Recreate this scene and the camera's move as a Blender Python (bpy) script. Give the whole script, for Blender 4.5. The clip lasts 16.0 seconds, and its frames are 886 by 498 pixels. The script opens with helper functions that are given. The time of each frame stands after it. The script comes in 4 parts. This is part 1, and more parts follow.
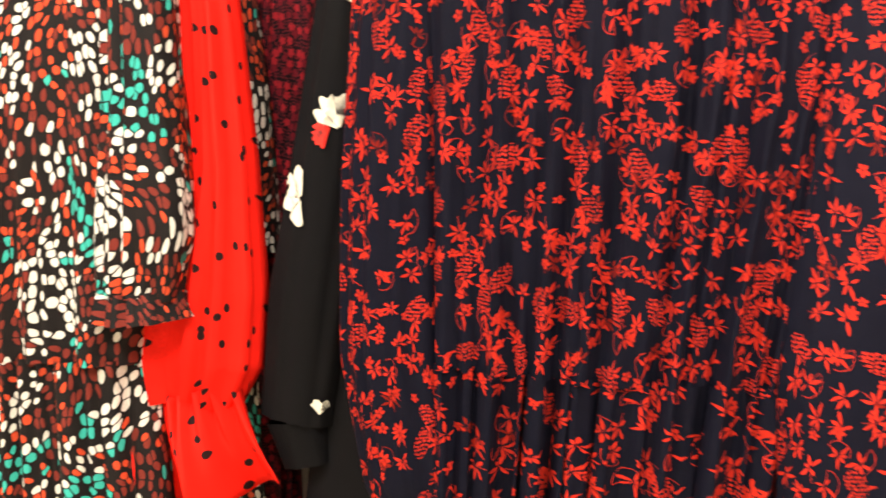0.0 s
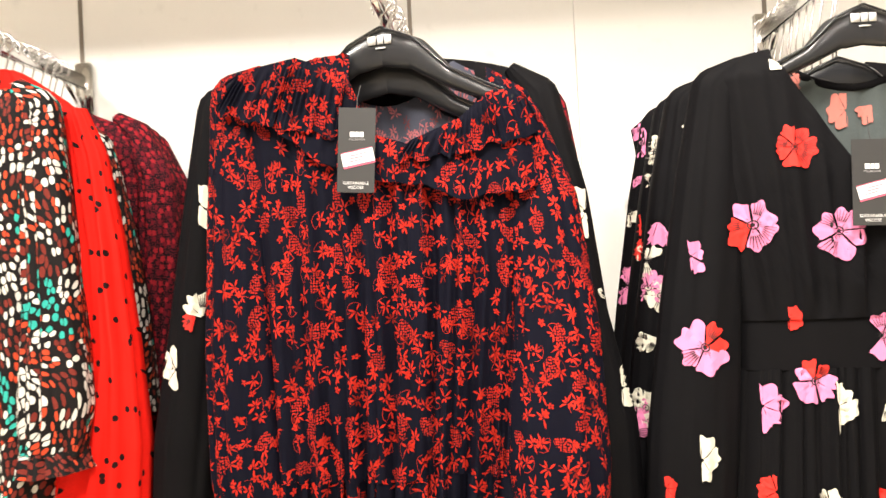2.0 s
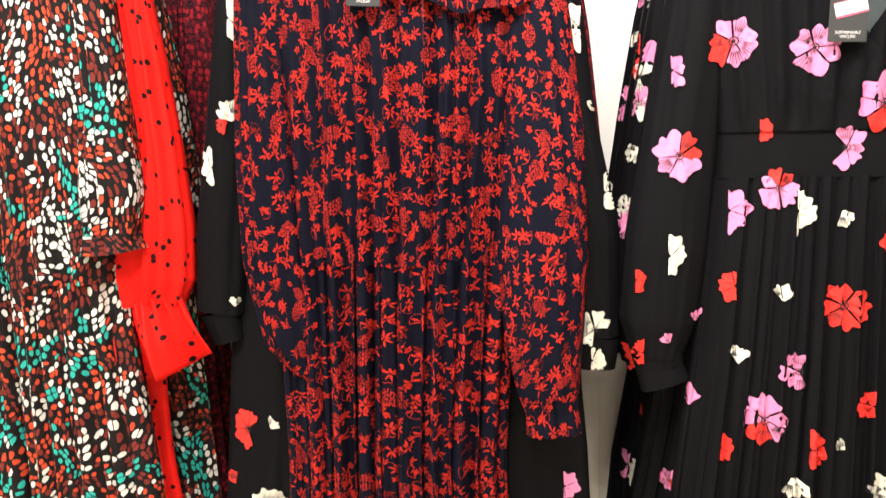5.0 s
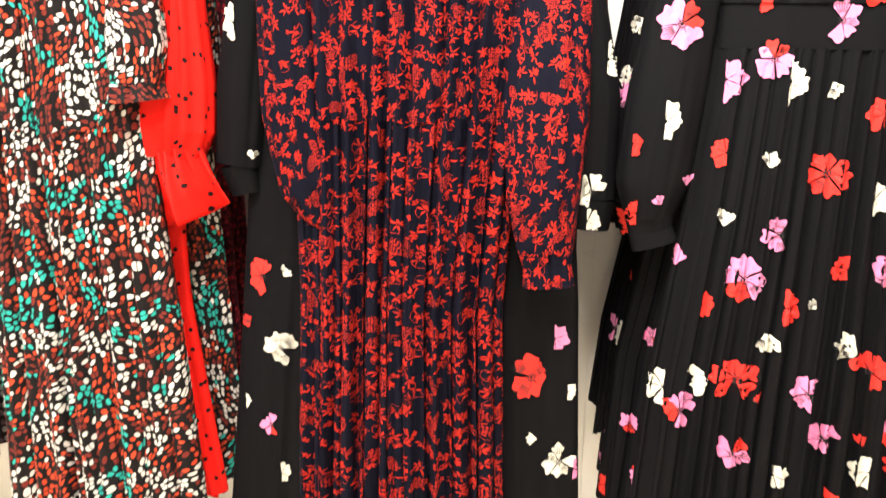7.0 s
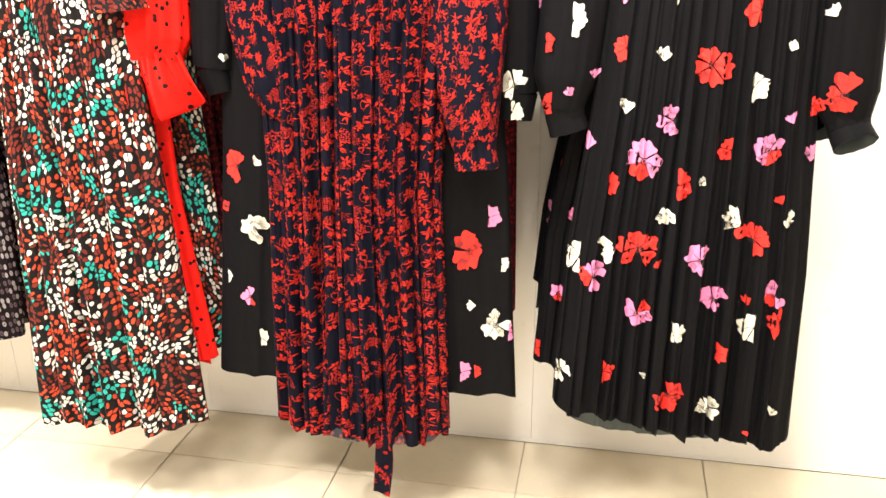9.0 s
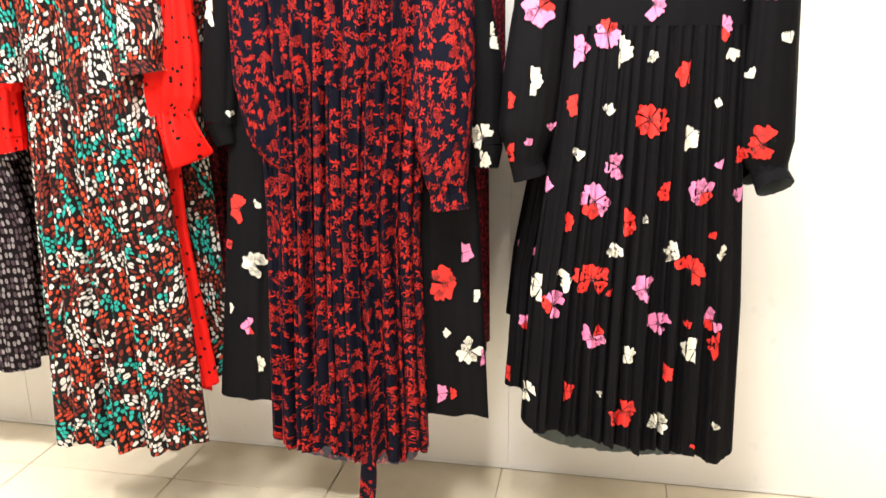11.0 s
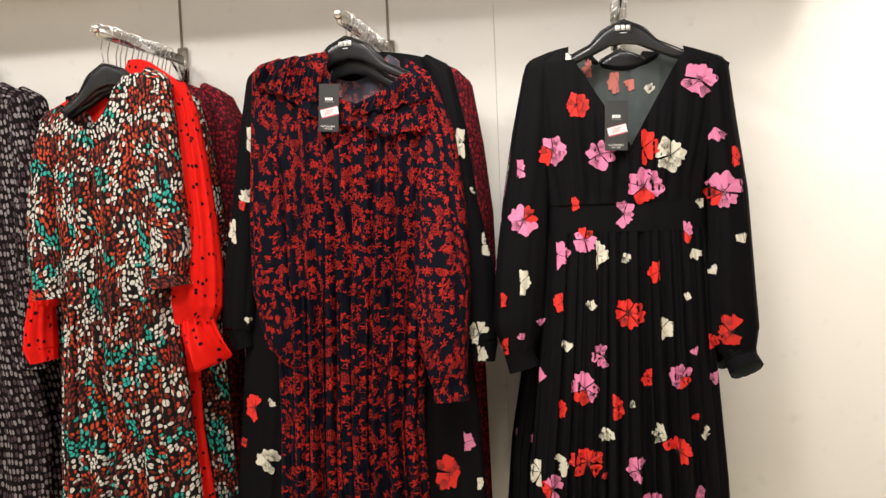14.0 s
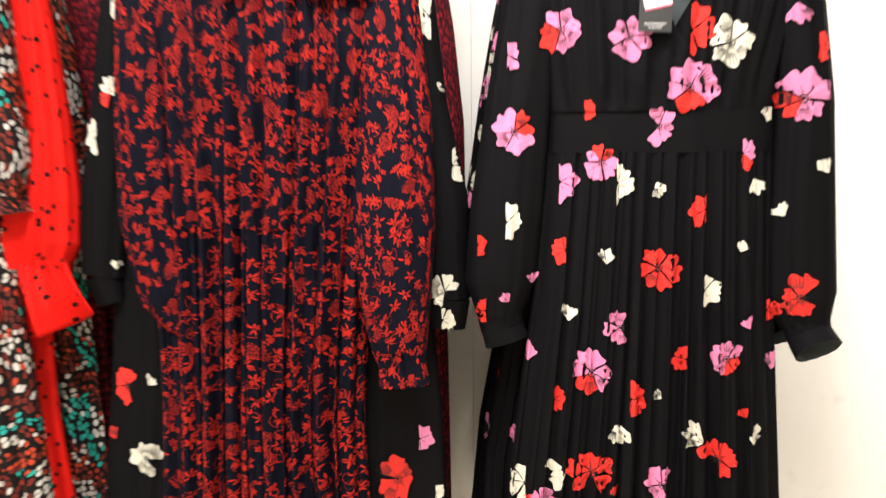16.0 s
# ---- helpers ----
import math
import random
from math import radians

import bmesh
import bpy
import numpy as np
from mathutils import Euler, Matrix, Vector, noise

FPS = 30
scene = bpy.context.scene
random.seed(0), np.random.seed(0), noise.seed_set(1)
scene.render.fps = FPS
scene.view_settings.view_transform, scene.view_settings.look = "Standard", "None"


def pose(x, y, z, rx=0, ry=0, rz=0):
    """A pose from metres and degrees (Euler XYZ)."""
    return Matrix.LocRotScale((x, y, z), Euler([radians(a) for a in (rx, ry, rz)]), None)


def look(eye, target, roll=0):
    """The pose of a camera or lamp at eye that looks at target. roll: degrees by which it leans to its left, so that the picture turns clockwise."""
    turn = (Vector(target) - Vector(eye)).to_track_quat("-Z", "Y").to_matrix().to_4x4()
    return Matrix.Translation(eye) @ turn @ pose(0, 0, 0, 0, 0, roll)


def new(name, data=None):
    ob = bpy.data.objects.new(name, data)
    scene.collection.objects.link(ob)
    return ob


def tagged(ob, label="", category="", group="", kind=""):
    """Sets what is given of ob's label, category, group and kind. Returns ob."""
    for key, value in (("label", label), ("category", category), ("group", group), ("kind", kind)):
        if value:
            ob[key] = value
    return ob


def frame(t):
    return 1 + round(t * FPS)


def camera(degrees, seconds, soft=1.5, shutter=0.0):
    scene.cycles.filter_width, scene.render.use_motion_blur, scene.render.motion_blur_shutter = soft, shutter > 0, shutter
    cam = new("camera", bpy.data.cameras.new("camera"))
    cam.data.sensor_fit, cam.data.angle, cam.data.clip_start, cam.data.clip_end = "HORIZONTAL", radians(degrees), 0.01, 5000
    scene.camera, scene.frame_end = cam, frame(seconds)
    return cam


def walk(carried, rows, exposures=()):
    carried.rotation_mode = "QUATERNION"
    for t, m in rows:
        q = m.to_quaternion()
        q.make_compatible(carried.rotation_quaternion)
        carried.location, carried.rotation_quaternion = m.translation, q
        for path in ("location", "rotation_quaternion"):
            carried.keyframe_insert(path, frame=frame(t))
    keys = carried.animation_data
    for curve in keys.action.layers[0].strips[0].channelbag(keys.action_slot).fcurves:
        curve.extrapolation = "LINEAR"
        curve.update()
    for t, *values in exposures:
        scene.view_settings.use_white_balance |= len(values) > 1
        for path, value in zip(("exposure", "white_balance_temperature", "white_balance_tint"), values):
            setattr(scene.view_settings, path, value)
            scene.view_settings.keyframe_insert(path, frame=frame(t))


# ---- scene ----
from mathutils.bvhtree import BVHTree

cam = camera(55.9, 16.0, shutter=0.55)
METRES, EYE, TILT, LEAN, TURN = 1.94, 1.32, -7.9, -1.25, 13.05
ROWS = [
    (0.0, 0.0, 0.0, 0.0, 0.0, 0.0, 0.0),
    (0.5, 0.002, -0.0236, -0.0007, -4.73, -0.04, 1.78),
    (1.0, -0.0042, -0.0858, 0.0103, -9.6, 1.63, 2.97),
    (1.5, -0.0011, -0.1393, 0.0083, -11.21, 4.34, 4.53),
    (2.0, 0.025, -0.1844, 0.0028, -8.36, 8.75, 5.37),
    (2.5, 0.0564, -0.2219, -0.0135, -5.34, 7.33, 3.86),
    (3.0, 0.0623, -0.2435, -0.0208, -4.98, 5.98, 3.72),
    (3.5, 0.061, -0.2487, -0.025, -4.66, 4.71, 3.72),
    (4.0, 0.0622, -0.2501, -0.0274, -3.9, 2.61, 3.87),
    (6.5, 0.0592, -0.264, -0.0573, -4.01, -6.35, 2.47),
    (7.0, 0.0557, -0.2933, -0.0724, -3.46, -7.63, 1.42),
    (7.5, 0.0747, -0.3365, -0.0801, -2.6, -9.37, 1.45),
    (8.0, 0.0927, -0.3703, -0.0872, -2.4, -11.28, 1.79),
    (8.5, 0.1128, -0.3922, -0.0944, -1.6, -12.54, 1.98),
    (11.0, 0.1487, -0.5218, -0.108, -1.61, -8.23, 2.03),
    (11.5, 0.1451, -0.5653, -0.1107, -1.64, -5.22, 2.94),
    (12.0, 0.1411, -0.5869, -0.1109, -2.42, -2.28, 3.59),
    (12.5, 0.1337, -0.5942, -0.1096, -2.2, 0.1, 3.71),
    (13.0, 0.1314, -0.5978, -0.1099, -2.14, 1.72, 3.59),
    (13.5, 0.1334, -0.6074, -0.1034, -2.32, 4.0, 3.77),
    (14.0, 0.1354, -0.61, -0.1033, -2.25, 5.05, 3.97),
    (14.5, 0.1384, -0.5949, -0.1001, -2.24, 4.69, 3.82),
    (15.0, 0.1453, -0.5502, -0.0979, -2.34, 3.8, 3.41),
    (15.5, 0.1544, -0.4527, -0.0859, -2.9, 2.07, 2.88),
    (16.0, 0.1363, -0.3193, -0.0815, -6.57, -0.17, 2.82),
]
EXPOSURES = [(0.0, 0.1, 7300, 10), (1.0, 0.2, 7100, 10), (2.0, -0.05, 6850, 10), (2.5, -0.62, 6500, 10), (3.5, -0.34, 6450, 10), (4.2, -0.14, 6450, 10), (6.5, 0.4, 6500, 10), (8.5, 0.58, 6600, 10), (11.0, 0.2, 6250, 10),
             (12.0, -0.06, 6150, 10), (13.0, -0.48, 6300, 10), (14.0, -0.94, 6580, 10), (14.7, -0.98, 6650, 10), (15.5, -0.74, 6550, 10), (16.0, -0.25, 6350, 10)]
walk(cam, [(t, pose(0, 0, EYE, TILT, LEAN, TURN) @ pose(METRES * x, METRES * y, METRES * z, 90 + pitch, roll, yaw)) for t, x, y, z, yaw, pitch, roll in ROWS], EXPOSURES)

# ---- world, lamps and room light ----
world = bpy.data.worlds.new("world")
scene.world = world
world.use_nodes = True
world.node_tree.nodes["Background"].inputs[0].default_value = (1.0, 0.96, 0.9, 1)
world.node_tree.nodes["Background"].inputs[1].default_value = 0.05


def ceiling_lamp(x, y, watts, size, tint=(1.0, 0.955, 0.91)):
    data = bpy.data.lights.new("unseen_downlight", "AREA")
    data.shape, data.size, data.energy, data.color = "DISK", size, watts, tint
    ob = new("unseen_downlight", data)
    ob.matrix_world = look((x, y, 2.97), (x, y + 0.25, 0.0))
    return ob


# unseen ceiling lamps; the wide front pair is fill for floor and low wall
for lx, ly, lw, ls in ((0.29, -0.45, 24, 0.3), (0.72, -0.1, 11, 0.2), (0.86, 0.0, 9, 0.2), (-0.75, -0.5, 28, 0.3), (2.1, -0.2, 10, 0.14), (-2.1, -0.5, 28, 0.08),
                       (0.0, -1.3, 54, 0.6), (1.8, -1.5, 14, 0.4), (-1.5, -0.55, 54, 0.1)):
    ceiling_lamp(lx, ly, lw, ls)


def spotlight(eye, target, watts, cone, blend):
    """A spot added near the ceiling, out of view, to brighten the wall."""
    data = bpy.data.lights.new("unseen_wall_spot", "SPOT")
    data.energy, data.color, data.spot_size, data.spot_blend, data.shadow_soft_size = watts, (1.0, 0.935, 0.85), radians(cone), blend, 0.07
    ob = new("unseen_wall_spot", data)
    ob.matrix_world = look(eye, target)
    return ob


# added light for the wall between the dresses, then for the wall at right
spotlight((0.36, -0.2, 2.95), (0.33, 1.16, 1.1), 170, 34, 1.0)
spotlight((1.5, -0.2, 2.95), (1.42, 1.16, 1.36), 380, 38, 1.0)

# ---- node helpers ----


class Val:
    """A number or a socket in a node tree, with arithmetic."""

    def __init__(self, g, v):
        self.g, self.v = g, v

    def __add__(self, o): return self.g.math("ADD", self, o)
    def __sub__(self, o): return self.g.math("SUBTRACT", self, o)
    def __mul__(self, o): return self.g.math("MULTIPLY", self, o)
    def __truediv__(self, o): return self.g.math("DIVIDE", self, o)
    def below(self, o): return self.g.math("LESS_THAN", self, o)
    def above(self, o): return self.g.math("GREATER_THAN", self, o)
    def f(self, op, *a): return self.g.math(op, self, *a)


class Graph:
    """A new principled material and its tree."""

    def __init__(self, name, rough=0.8, metal=0.0):
        self.mat = bpy.data.materials.new(name)
        self.mat.use_nodes = True
        self.t = self.mat.node_tree
        self.bsdf = self.t.nodes["Principled BSDF"]
        self.bsdf.inputs["Roughness"].default_value = rough
        self.bsdf.inputs["Metallic"].default_value = metal

    def put(self, sock, v):
        if isinstance(v, Val):
            v = v.v
        if isinstance(v, (int, float)):
            sock.default_value = v
        elif isinstance(v, tuple):
            sock.default_value = v if len(v) == 4 or sock.type == "VECTOR" else (*v, 1)
        else:
            self.t.links.new(v, sock)

    def math(self, op, *a):
        n = self.t.nodes.new("ShaderNodeMath")
        n.operation = op
        for i, x in enumerate(a):
            self.put(n.inputs[i], x)
        return Val(self, n.outputs[0])

    def uv(self):
        n = self.t.nodes.new("ShaderNodeUVMap")
        n.uv_map = "cloth"
        return n.outputs[0]

    def place(self):
        return self.t.nodes.new("ShaderNodeTexCoord").outputs["Object"]

    def rand(self):
        return Val(self, self.t.nodes.new("ShaderNodeObjectInfo").outputs["Random"])

    def sep(self, vec):
        n = self.t.nodes.new("ShaderNodeSeparateXYZ")
        self.put(n.inputs[0], vec)
        return [Val(self, o) for o in n.outputs]

    def vec(self, x, y, z=0.0):
        n = self.t.nodes.new("ShaderNodeCombineXYZ")
        for s, v in zip(n.inputs, (x, y, z)):
            self.put(s, v)
        return n.outputs[0]

    def noise(self, vec, scale, detail=2.0):
        n = self.t.nodes.new("ShaderNodeTexNoise")
        self.put(n.inputs["Vector"], vec)
        n.inputs["Scale"].default_value, n.inputs["Detail"].default_value = scale, detail
        return Val(self, n.outputs[0])

    def cells(self, vec, feature="F1", jitter=1.0, scale=1.0):
        n = self.t.nodes.new("ShaderNodeTexVoronoi")
        n.feature, n.voronoi_dimensions = feature, "2D"
        self.put(n.inputs["Vector"], vec)
        n.inputs["Scale"].default_value, n.inputs["Randomness"].default_value = scale, jitter
        return n.outputs

    def mix(self, fac, a, b):
        n = self.t.nodes.new("ShaderNodeMix")
        n.data_type = "RGBA"
        self.put(n.inputs[0], fac), self.put(n.inputs[6], a), self.put(n.inputs[7], b)
        return n.outputs[2]

    def scaled(self, col, val):
        n = self.t.nodes.new("ShaderNodeMix")
        n.data_type, n.blend_type = "RGBA", "MULTIPLY"
        n.inputs[0].default_value = 1.0
        grey = self.vec(val, val, val)
        self.put(n.inputs[6], col), self.put(n.inputs[7], grey)
        return n.outputs[2]

    def bump(self, height, strength=0.2, distance=0.001):
        n = self.t.nodes.new("ShaderNodeBump")
        n.inputs["Strength"].default_value, n.inputs["Distance"].default_value = strength, distance
        self.put(n.inputs["Height"], height)
        self.t.links.new(n.outputs[0], self.bsdf.inputs["Normal"])

    def colour(self, c):
        self.put(self.bsdf.inputs["Base Color"], c)
        return self.mat


def crepe(g, u, v, scale=900):
    """The fine grain of a woven viscose."""
    g.bsdf.inputs["Specular IOR Level"].default_value = 0.07
    w = g.noise(g.vec(u * 1.0, v * 0.35), scale, 2)
    slub = g.noise(g.vec(u, v), 40, 3)
    g.bump(w * 0.6 + slub * 0.8, 0.35, 0.0008)
    return w * 0.35 + slub * 0.3 + 0.68


def spin(g, x, y, turn):
    c, s = turn.f("COSINE"), turn.f("SINE")
    return x * c - y * s, x * s + y * c


BLACK = (0.0045, 0.0043, 0.0052)
RED = (0.72, 0.022, 0.014)
PINK = (0.76, 0.22, 0.42)
CREAM = (0.7, 0.67, 0.56)


def cloth_plain(name, col, rough=0.75):
    g = Graph(name, rough)
    u, v, _ = g.sep(g.uv())
    return g.colour(g.scaled(col, crepe(g, u, v)))


def cloth_pebble():
    g = Graph("pebble_print_viscose", 0.62)
    u, v, _ = g.sep(g.uv())
    w1 = g.noise(g.vec(u, v), 7, 1) - 0.5
    w2 = g.noise(g.vec(u + 7.0, v + 3.0), 7, 1) - 0.5
    pu, pv = (u + v * 0.12 + w1 * 0.06) * 80.0, (v - u * 0.2 + w2 * 0.06) * 80.0
    p = g.vec(pu, pv)
    c = g.cells(p, "F1", 0.8)
    e = g.cells(p, "DISTANCE_TO_EDGE", 0.8)
    r1, r2, r3 = g.sep(c["Color"])
    cx, cy, _ = g.sep(c["Position"])
    # colours flow through the cloth in drifts, the teal in slanting runs
    white = (g.noise(g.vec(cx * 0.8, cy), 0.16, 1) + (r3 - 0.5) * 0.26).above(0.535)
    run = cx * 0.72 + cy * 0.7
    teal = (g.noise(g.vec(run * 1.5 + 31.0, (cy - cx) * 0.42), 0.16, 1) + (r2 - 0.5) * 0.1).above(0.612)
    dull = (g.noise(g.vec(cx + 90.0, cy), 0.12, 1) + (r2 - 0.5) * 0.3).above(0.48)
    # ovals that lie along a turning flow
    x, y = spin(g, pu - cx, pv - cy, g.noise(g.vec(u, v), 11, 1) * 5.0 - 2.3 + (r3 - 0.5) * 1.0)
    wide, tall = r1 * 0.14 + 0.2 + white * 0.05, r2 * 0.18 + 0.37
    x, y = x / wide, y / tall
    stone = (x * x + y * y).below(1.0) * Val(g, e["Distance"]).above(0.055)
    rust = g.mix(dull, (0.52, 0.062, 0.026), (0.17, 0.027, 0.02))
    col = g.mix(white, rust, (0.63, 0.6, 0.55))
    col = g.mix(teal, col, (0.03, 0.38, 0.32))
    col = g.mix(stone, (0.012, 0.01, 0.01), col)
    return g.colour(g.scaled(col, crepe(g, u, v)))


def motif_cell(g, u, v, pitch, shift, jitter=0.75):
    """Cell-wise coordinates, turned at random, and three random numbers."""
    pu, pv = u / pitch + shift, v / pitch + shift * 0.6
    c = g.cells(g.vec(pu, pv), "F1", jitter)
    cx, cy, _ = g.sep(c["Position"])
    r = g.sep(c["Color"])
    x, y = spin(g, pu - cx, pv - cy, r[0] * 6.283)
    return x, y, r


def fan_of_leaves(g, u, v, pitch, shift, keep):
    """Pointed leaves of uneven length that splay from one stalk."""
    x, y, (r1, r2, r3) = motif_cell(g, u, v, pitch, shift)
    x = x + y * y * (r2 - 0.5) * 0.8
    r, a = (x * x + y * y).f("SQRT"), y.f("ARCTAN2", x)
    k = a * (r3.above(0.5) + 7.0) / 6.283
    n = k.f("ROUND")
    length = (n * 2.4 + r2 * 20.0).f("SINE").f("ABSOLUTE") * 0.26 + 0.24
    t = ((r - 0.05) / (length - 0.05)).f("MAXIMUM", 0.0).f("MINIMUM", 1.0)
    off = (k - n).f("ABSOLUTE") * r * 0.84
    leaf = off.below(t * (t * -1.0 + 1.0) * (r3 * 0.07 + 0.175)) * (n * 3.7 + r1 * 30.0).f("SINE").above(-0.75)
    stalk = y.f("ABSOLUTE").below(0.01) * x.below(0.0) * r.below(0.5)
    curl = (r - a * 0.05 - 0.36).f("ABSOLUTE").below(0.011) * a.above(0.6) * r1.above(0.6)
    return leaf.f("MAXIMUM", stalk).f("MAXIMUM", curl) * g.math("FRACT", r2 * 9.7).above(keep), r2


def small_blooms(g, u, v, pitch, shift, keep):
    """Small five-petalled blooms, some in bud."""
    x, y, (r1, r2, r3) = motif_cell(g, u, v, pitch, shift)
    y = y * (r2 * 0.7 + 1.0)
    r, a = (x * x + y * y).f("SQRT"), y.f("ARCTAN2", x) * 2.5
    lobe = a.f("COSINE").f("ABSOLUTE")
    return r.below(lobe * 0.25 + 0.13) * lobe.above(0.26) * r.above(0.07) * r3.above(keep), r2


def berry_drops(g, u, v, pitch, keep):
    """Drop-shaped bunches of berries: the bunch and the berries on it."""
    x, y, (r1, r2, r3) = motif_cell(g, u, v, pitch, 5.2)
    drop = (x * x * 34.0 + y * y * 11.0 + y * 1.2).below(1.0) * r3.above(keep)
    d = g.cells(g.vec(u / 0.0034, v / 0.0034), "F1", 0.45)
    return drop, drop * Val(g, d["Distance"]).below(0.36)


def cloth_floral(name, ground, ink, k=1.0):
    g = Graph(name, 0.72)
    u, v, _ = g.sep(g.uv())
    wob = g.noise(g.vec(u, v), 60, 2) - 0.5
    wu, wv = u + wob * 0.004, v - wob * 0.004
    a, ra = fan_of_leaves(g, wu, wv, 0.0285 * k, 0.0, 0.17)
    b, rb = fan_of_leaves(g, wu, wv, 0.026 * k, 13.37, 0.72)
    c, rc = small_blooms(g, wu, wv, 0.0165 * k, 27.9, 0.8)
    drop, berry = berry_drops(g, wu, wv, 0.05 * k, 0.45)
    # some sprigs of the second layer are a deeper red
    deep = b * rb.above(0.5) * g.math("SUBTRACT", 1.0, a.f("MAXIMUM", c))
    on = a.f("MAXIMUM", b).f("MAXIMUM", c) * g.math("SUBTRACT", 1.0, drop) + berry
    tone = (g.noise(g.vec(u, v), 22, 2) * 0.5 + ra * 0.3 + 0.65) * (deep * -0.6 + 1.0)
    col = g.mix(on, ground, g.scaled(ink, tone))
    return g.colour(g.scaled(col, crepe(g, u, v)))


def cloth_ditsy():
    g = Graph("maroon_ditsy_viscose", 0.8)
    u, v, _ = g.sep(g.uv())
    pu, pv = u / 0.0125, v / 0.0125
    c = g.cells(g.vec(pu, pv), "F1", 0.9)
    cx, cy, _ = g.sep(c["Position"])
    r1, r2, _ = g.sep(c["Color"])
    x, y = pu - cx, pv - cy
    a = y.f("ARCTAN2", x)
    bloom = Val(g, c["Distance"]).below((a * 2.5 + r1 * 6.0).f("COSINE").f("ABSOLUTE") * 0.16 + 0.24)
    d = g.cells(g.vec(pu * 3.2, pv * 3.2), "F1", 0.6)
    dots = Val(g, d["Distance"]).below(0.3)
    col = g.mix(dots, (0.016, 0.007, 0.01), (0.13, 0.014, 0.02))
    col = g.mix(bloom, col, g.mix(r2.above(0.45), (0.14, 0.01, 0.018), (0.31, 0.017, 0.026)))
    return g.colour(g.scaled(col, crepe(g, u, v)))


def cloth_dots():
    g = Graph("red_spotted_viscose", 0.66)
    u, v, _ = g.sep(g.uv())
    c = g.cells(g.vec(u / 0.042, v / 0.042), "F1", 1.0)
    r1, _, _ = g.sep(c["Color"])
    spot = Val(g, c["Distance"]).below(0.105)
    c2 = g.cells(g.vec(u / 0.06 + 4.4, v / 0.06), "F1", 1.0)
    spot = spot.f("MAXIMUM", Val(g, c2["Distance"]).below(0.075))
    col = g.mix(spot, (0.83, 0.016, 0.011), (0.02, 0.008, 0.008))
    return g.colour(g.scaled(col, crepe(g, u, v)))


def cloth_oval():
    g = Graph("white_oval_print_viscose", 0.8)
    u, v, _ = g.sep(g.uv())
    c = g.cells(g.vec(u / 0.015 + v * 10.0, v / 0.022), "F1", 0.45)
    r1, _, _ = g.sep(c["Color"])
    d = Val(g, c["Distance"])
    oval = d.below(0.33)
    eye = d.below(0.1) * r1.above(0.5)
    col = g.mix(oval, (0.009, 0.006, 0.007), g.mix(r1.above(0.6), (0.25, 0.225, 0.23), (0.08, 0.055, 0.065)))
    col = g.mix(eye, col, (0.03, 0.02, 0.025))
    return g.colour(g.scaled(col, crepe(g, u, v)))


def plain(name, col, rough=0.5, metal=0.0, grain=60, depth=0.0004, vary=0.2):
    g = Graph(name, rough, metal)
    n = g.noise(g.place(), grain, 4)
    s = g.noise(g.place(), 3.0, 3)
    g.bump(n, 0.25, depth)
    g.put(g.bsdf.inputs["Roughness"], n * 0.12 + s * 0.1 + (rough - 0.11))
    return g.colour(g.scaled(col, n * vary * 0.5 + s * vary + (1.0 - vary * 0.75)))


M_BLACK = cloth_plain("black_viscose", BLACK, 0.7)
M_LINING = cloth_plain("grey_reverse_viscose", (0.085, 0.1, 0.1), 0.85)
M_PEBBLE = cloth_pebble()
M_NAVY = cloth_floral("navy_floral_viscose", (0.0045, 0.0046, 0.0105), (0.42, 0.021, 0.012), 0.96)
M_NAVY_BACK = cloth_floral("navy_floral_reverse", (0.085, 0.09, 0.12), (0.5, 0.15, 0.16), 0.9)
M_DITSY = cloth_ditsy()
M_DOTS = cloth_dots()
M_OVAL = cloth_oval()
M_RED, M_PINK, M_CREAM = (plain("print_" + n, c, 0.75, 0, 400, 0.0003, 0.22) for n, c in (("red", RED), ("pink", PINK), ("cream", CREAM)))
M_LINE = plain("print_black_line", (0.02, 0.016, 0.018), 0.8)
M_FADED = plain("print_red_reverse", (0.55, 0.17, 0.14), 0.8)
M_CHROME = plain("chrome", (0.78, 0.78, 0.78), 0.16, 1.0, 30, 0.0002, 0.1)
M_HANGER = plain("dark_grey_plastic", (0.022, 0.023, 0.026), 0.22, 0, 200, 0.0002, 0.15)
M_TAG = plain("black_card", (0.035, 0.035, 0.036), 0.55, 0, 300, 0.0002, 0.15)
M_STICKER = plain("white_sticker", (0.85, 0.84, 0.83), 0.4, 0, 100, 0.0001, 0.05)
M_PINKLINE = plain("pink_sticker_edge", (0.7, 0.12, 0.2), 0.4)
M_INK = plain("white_ink", (0.8, 0.8, 0.8), 0.6)
M_GREYINK = plain("grey_ink", (0.45, 0.44, 0.45), 0.6)
M_SLOT = plain("dark_slot_metal", (0.2, 0.17, 0.14), 0.5, 0.3)
M_CEIL = plain("ceiling_paint", (0.66, 0.64, 0.61), 0.9, 0, 40, 0.001, 0.06)


def wall_paint():
    g = Graph("cream_wall_panel", 0.42)
    p = g.place()
    big, fine = g.noise(p, 1.3, 4), g.noise(p, 220, 2)
    streak = g.noise(p, 7.0, 5)
    scuff = (g.noise(p, 26, 4) - 0.62).f("MAXIMUM", 0.0) * 0.5
    g.bump(fine * 0.5 + big, 0.1, 0.0008)
    tone = big * 0.05 + streak * 0.04 + fine * 0.02 + 0.92 - scuff
    return g.colour(g.scaled((0.86, 0.84, 0.8), tone))


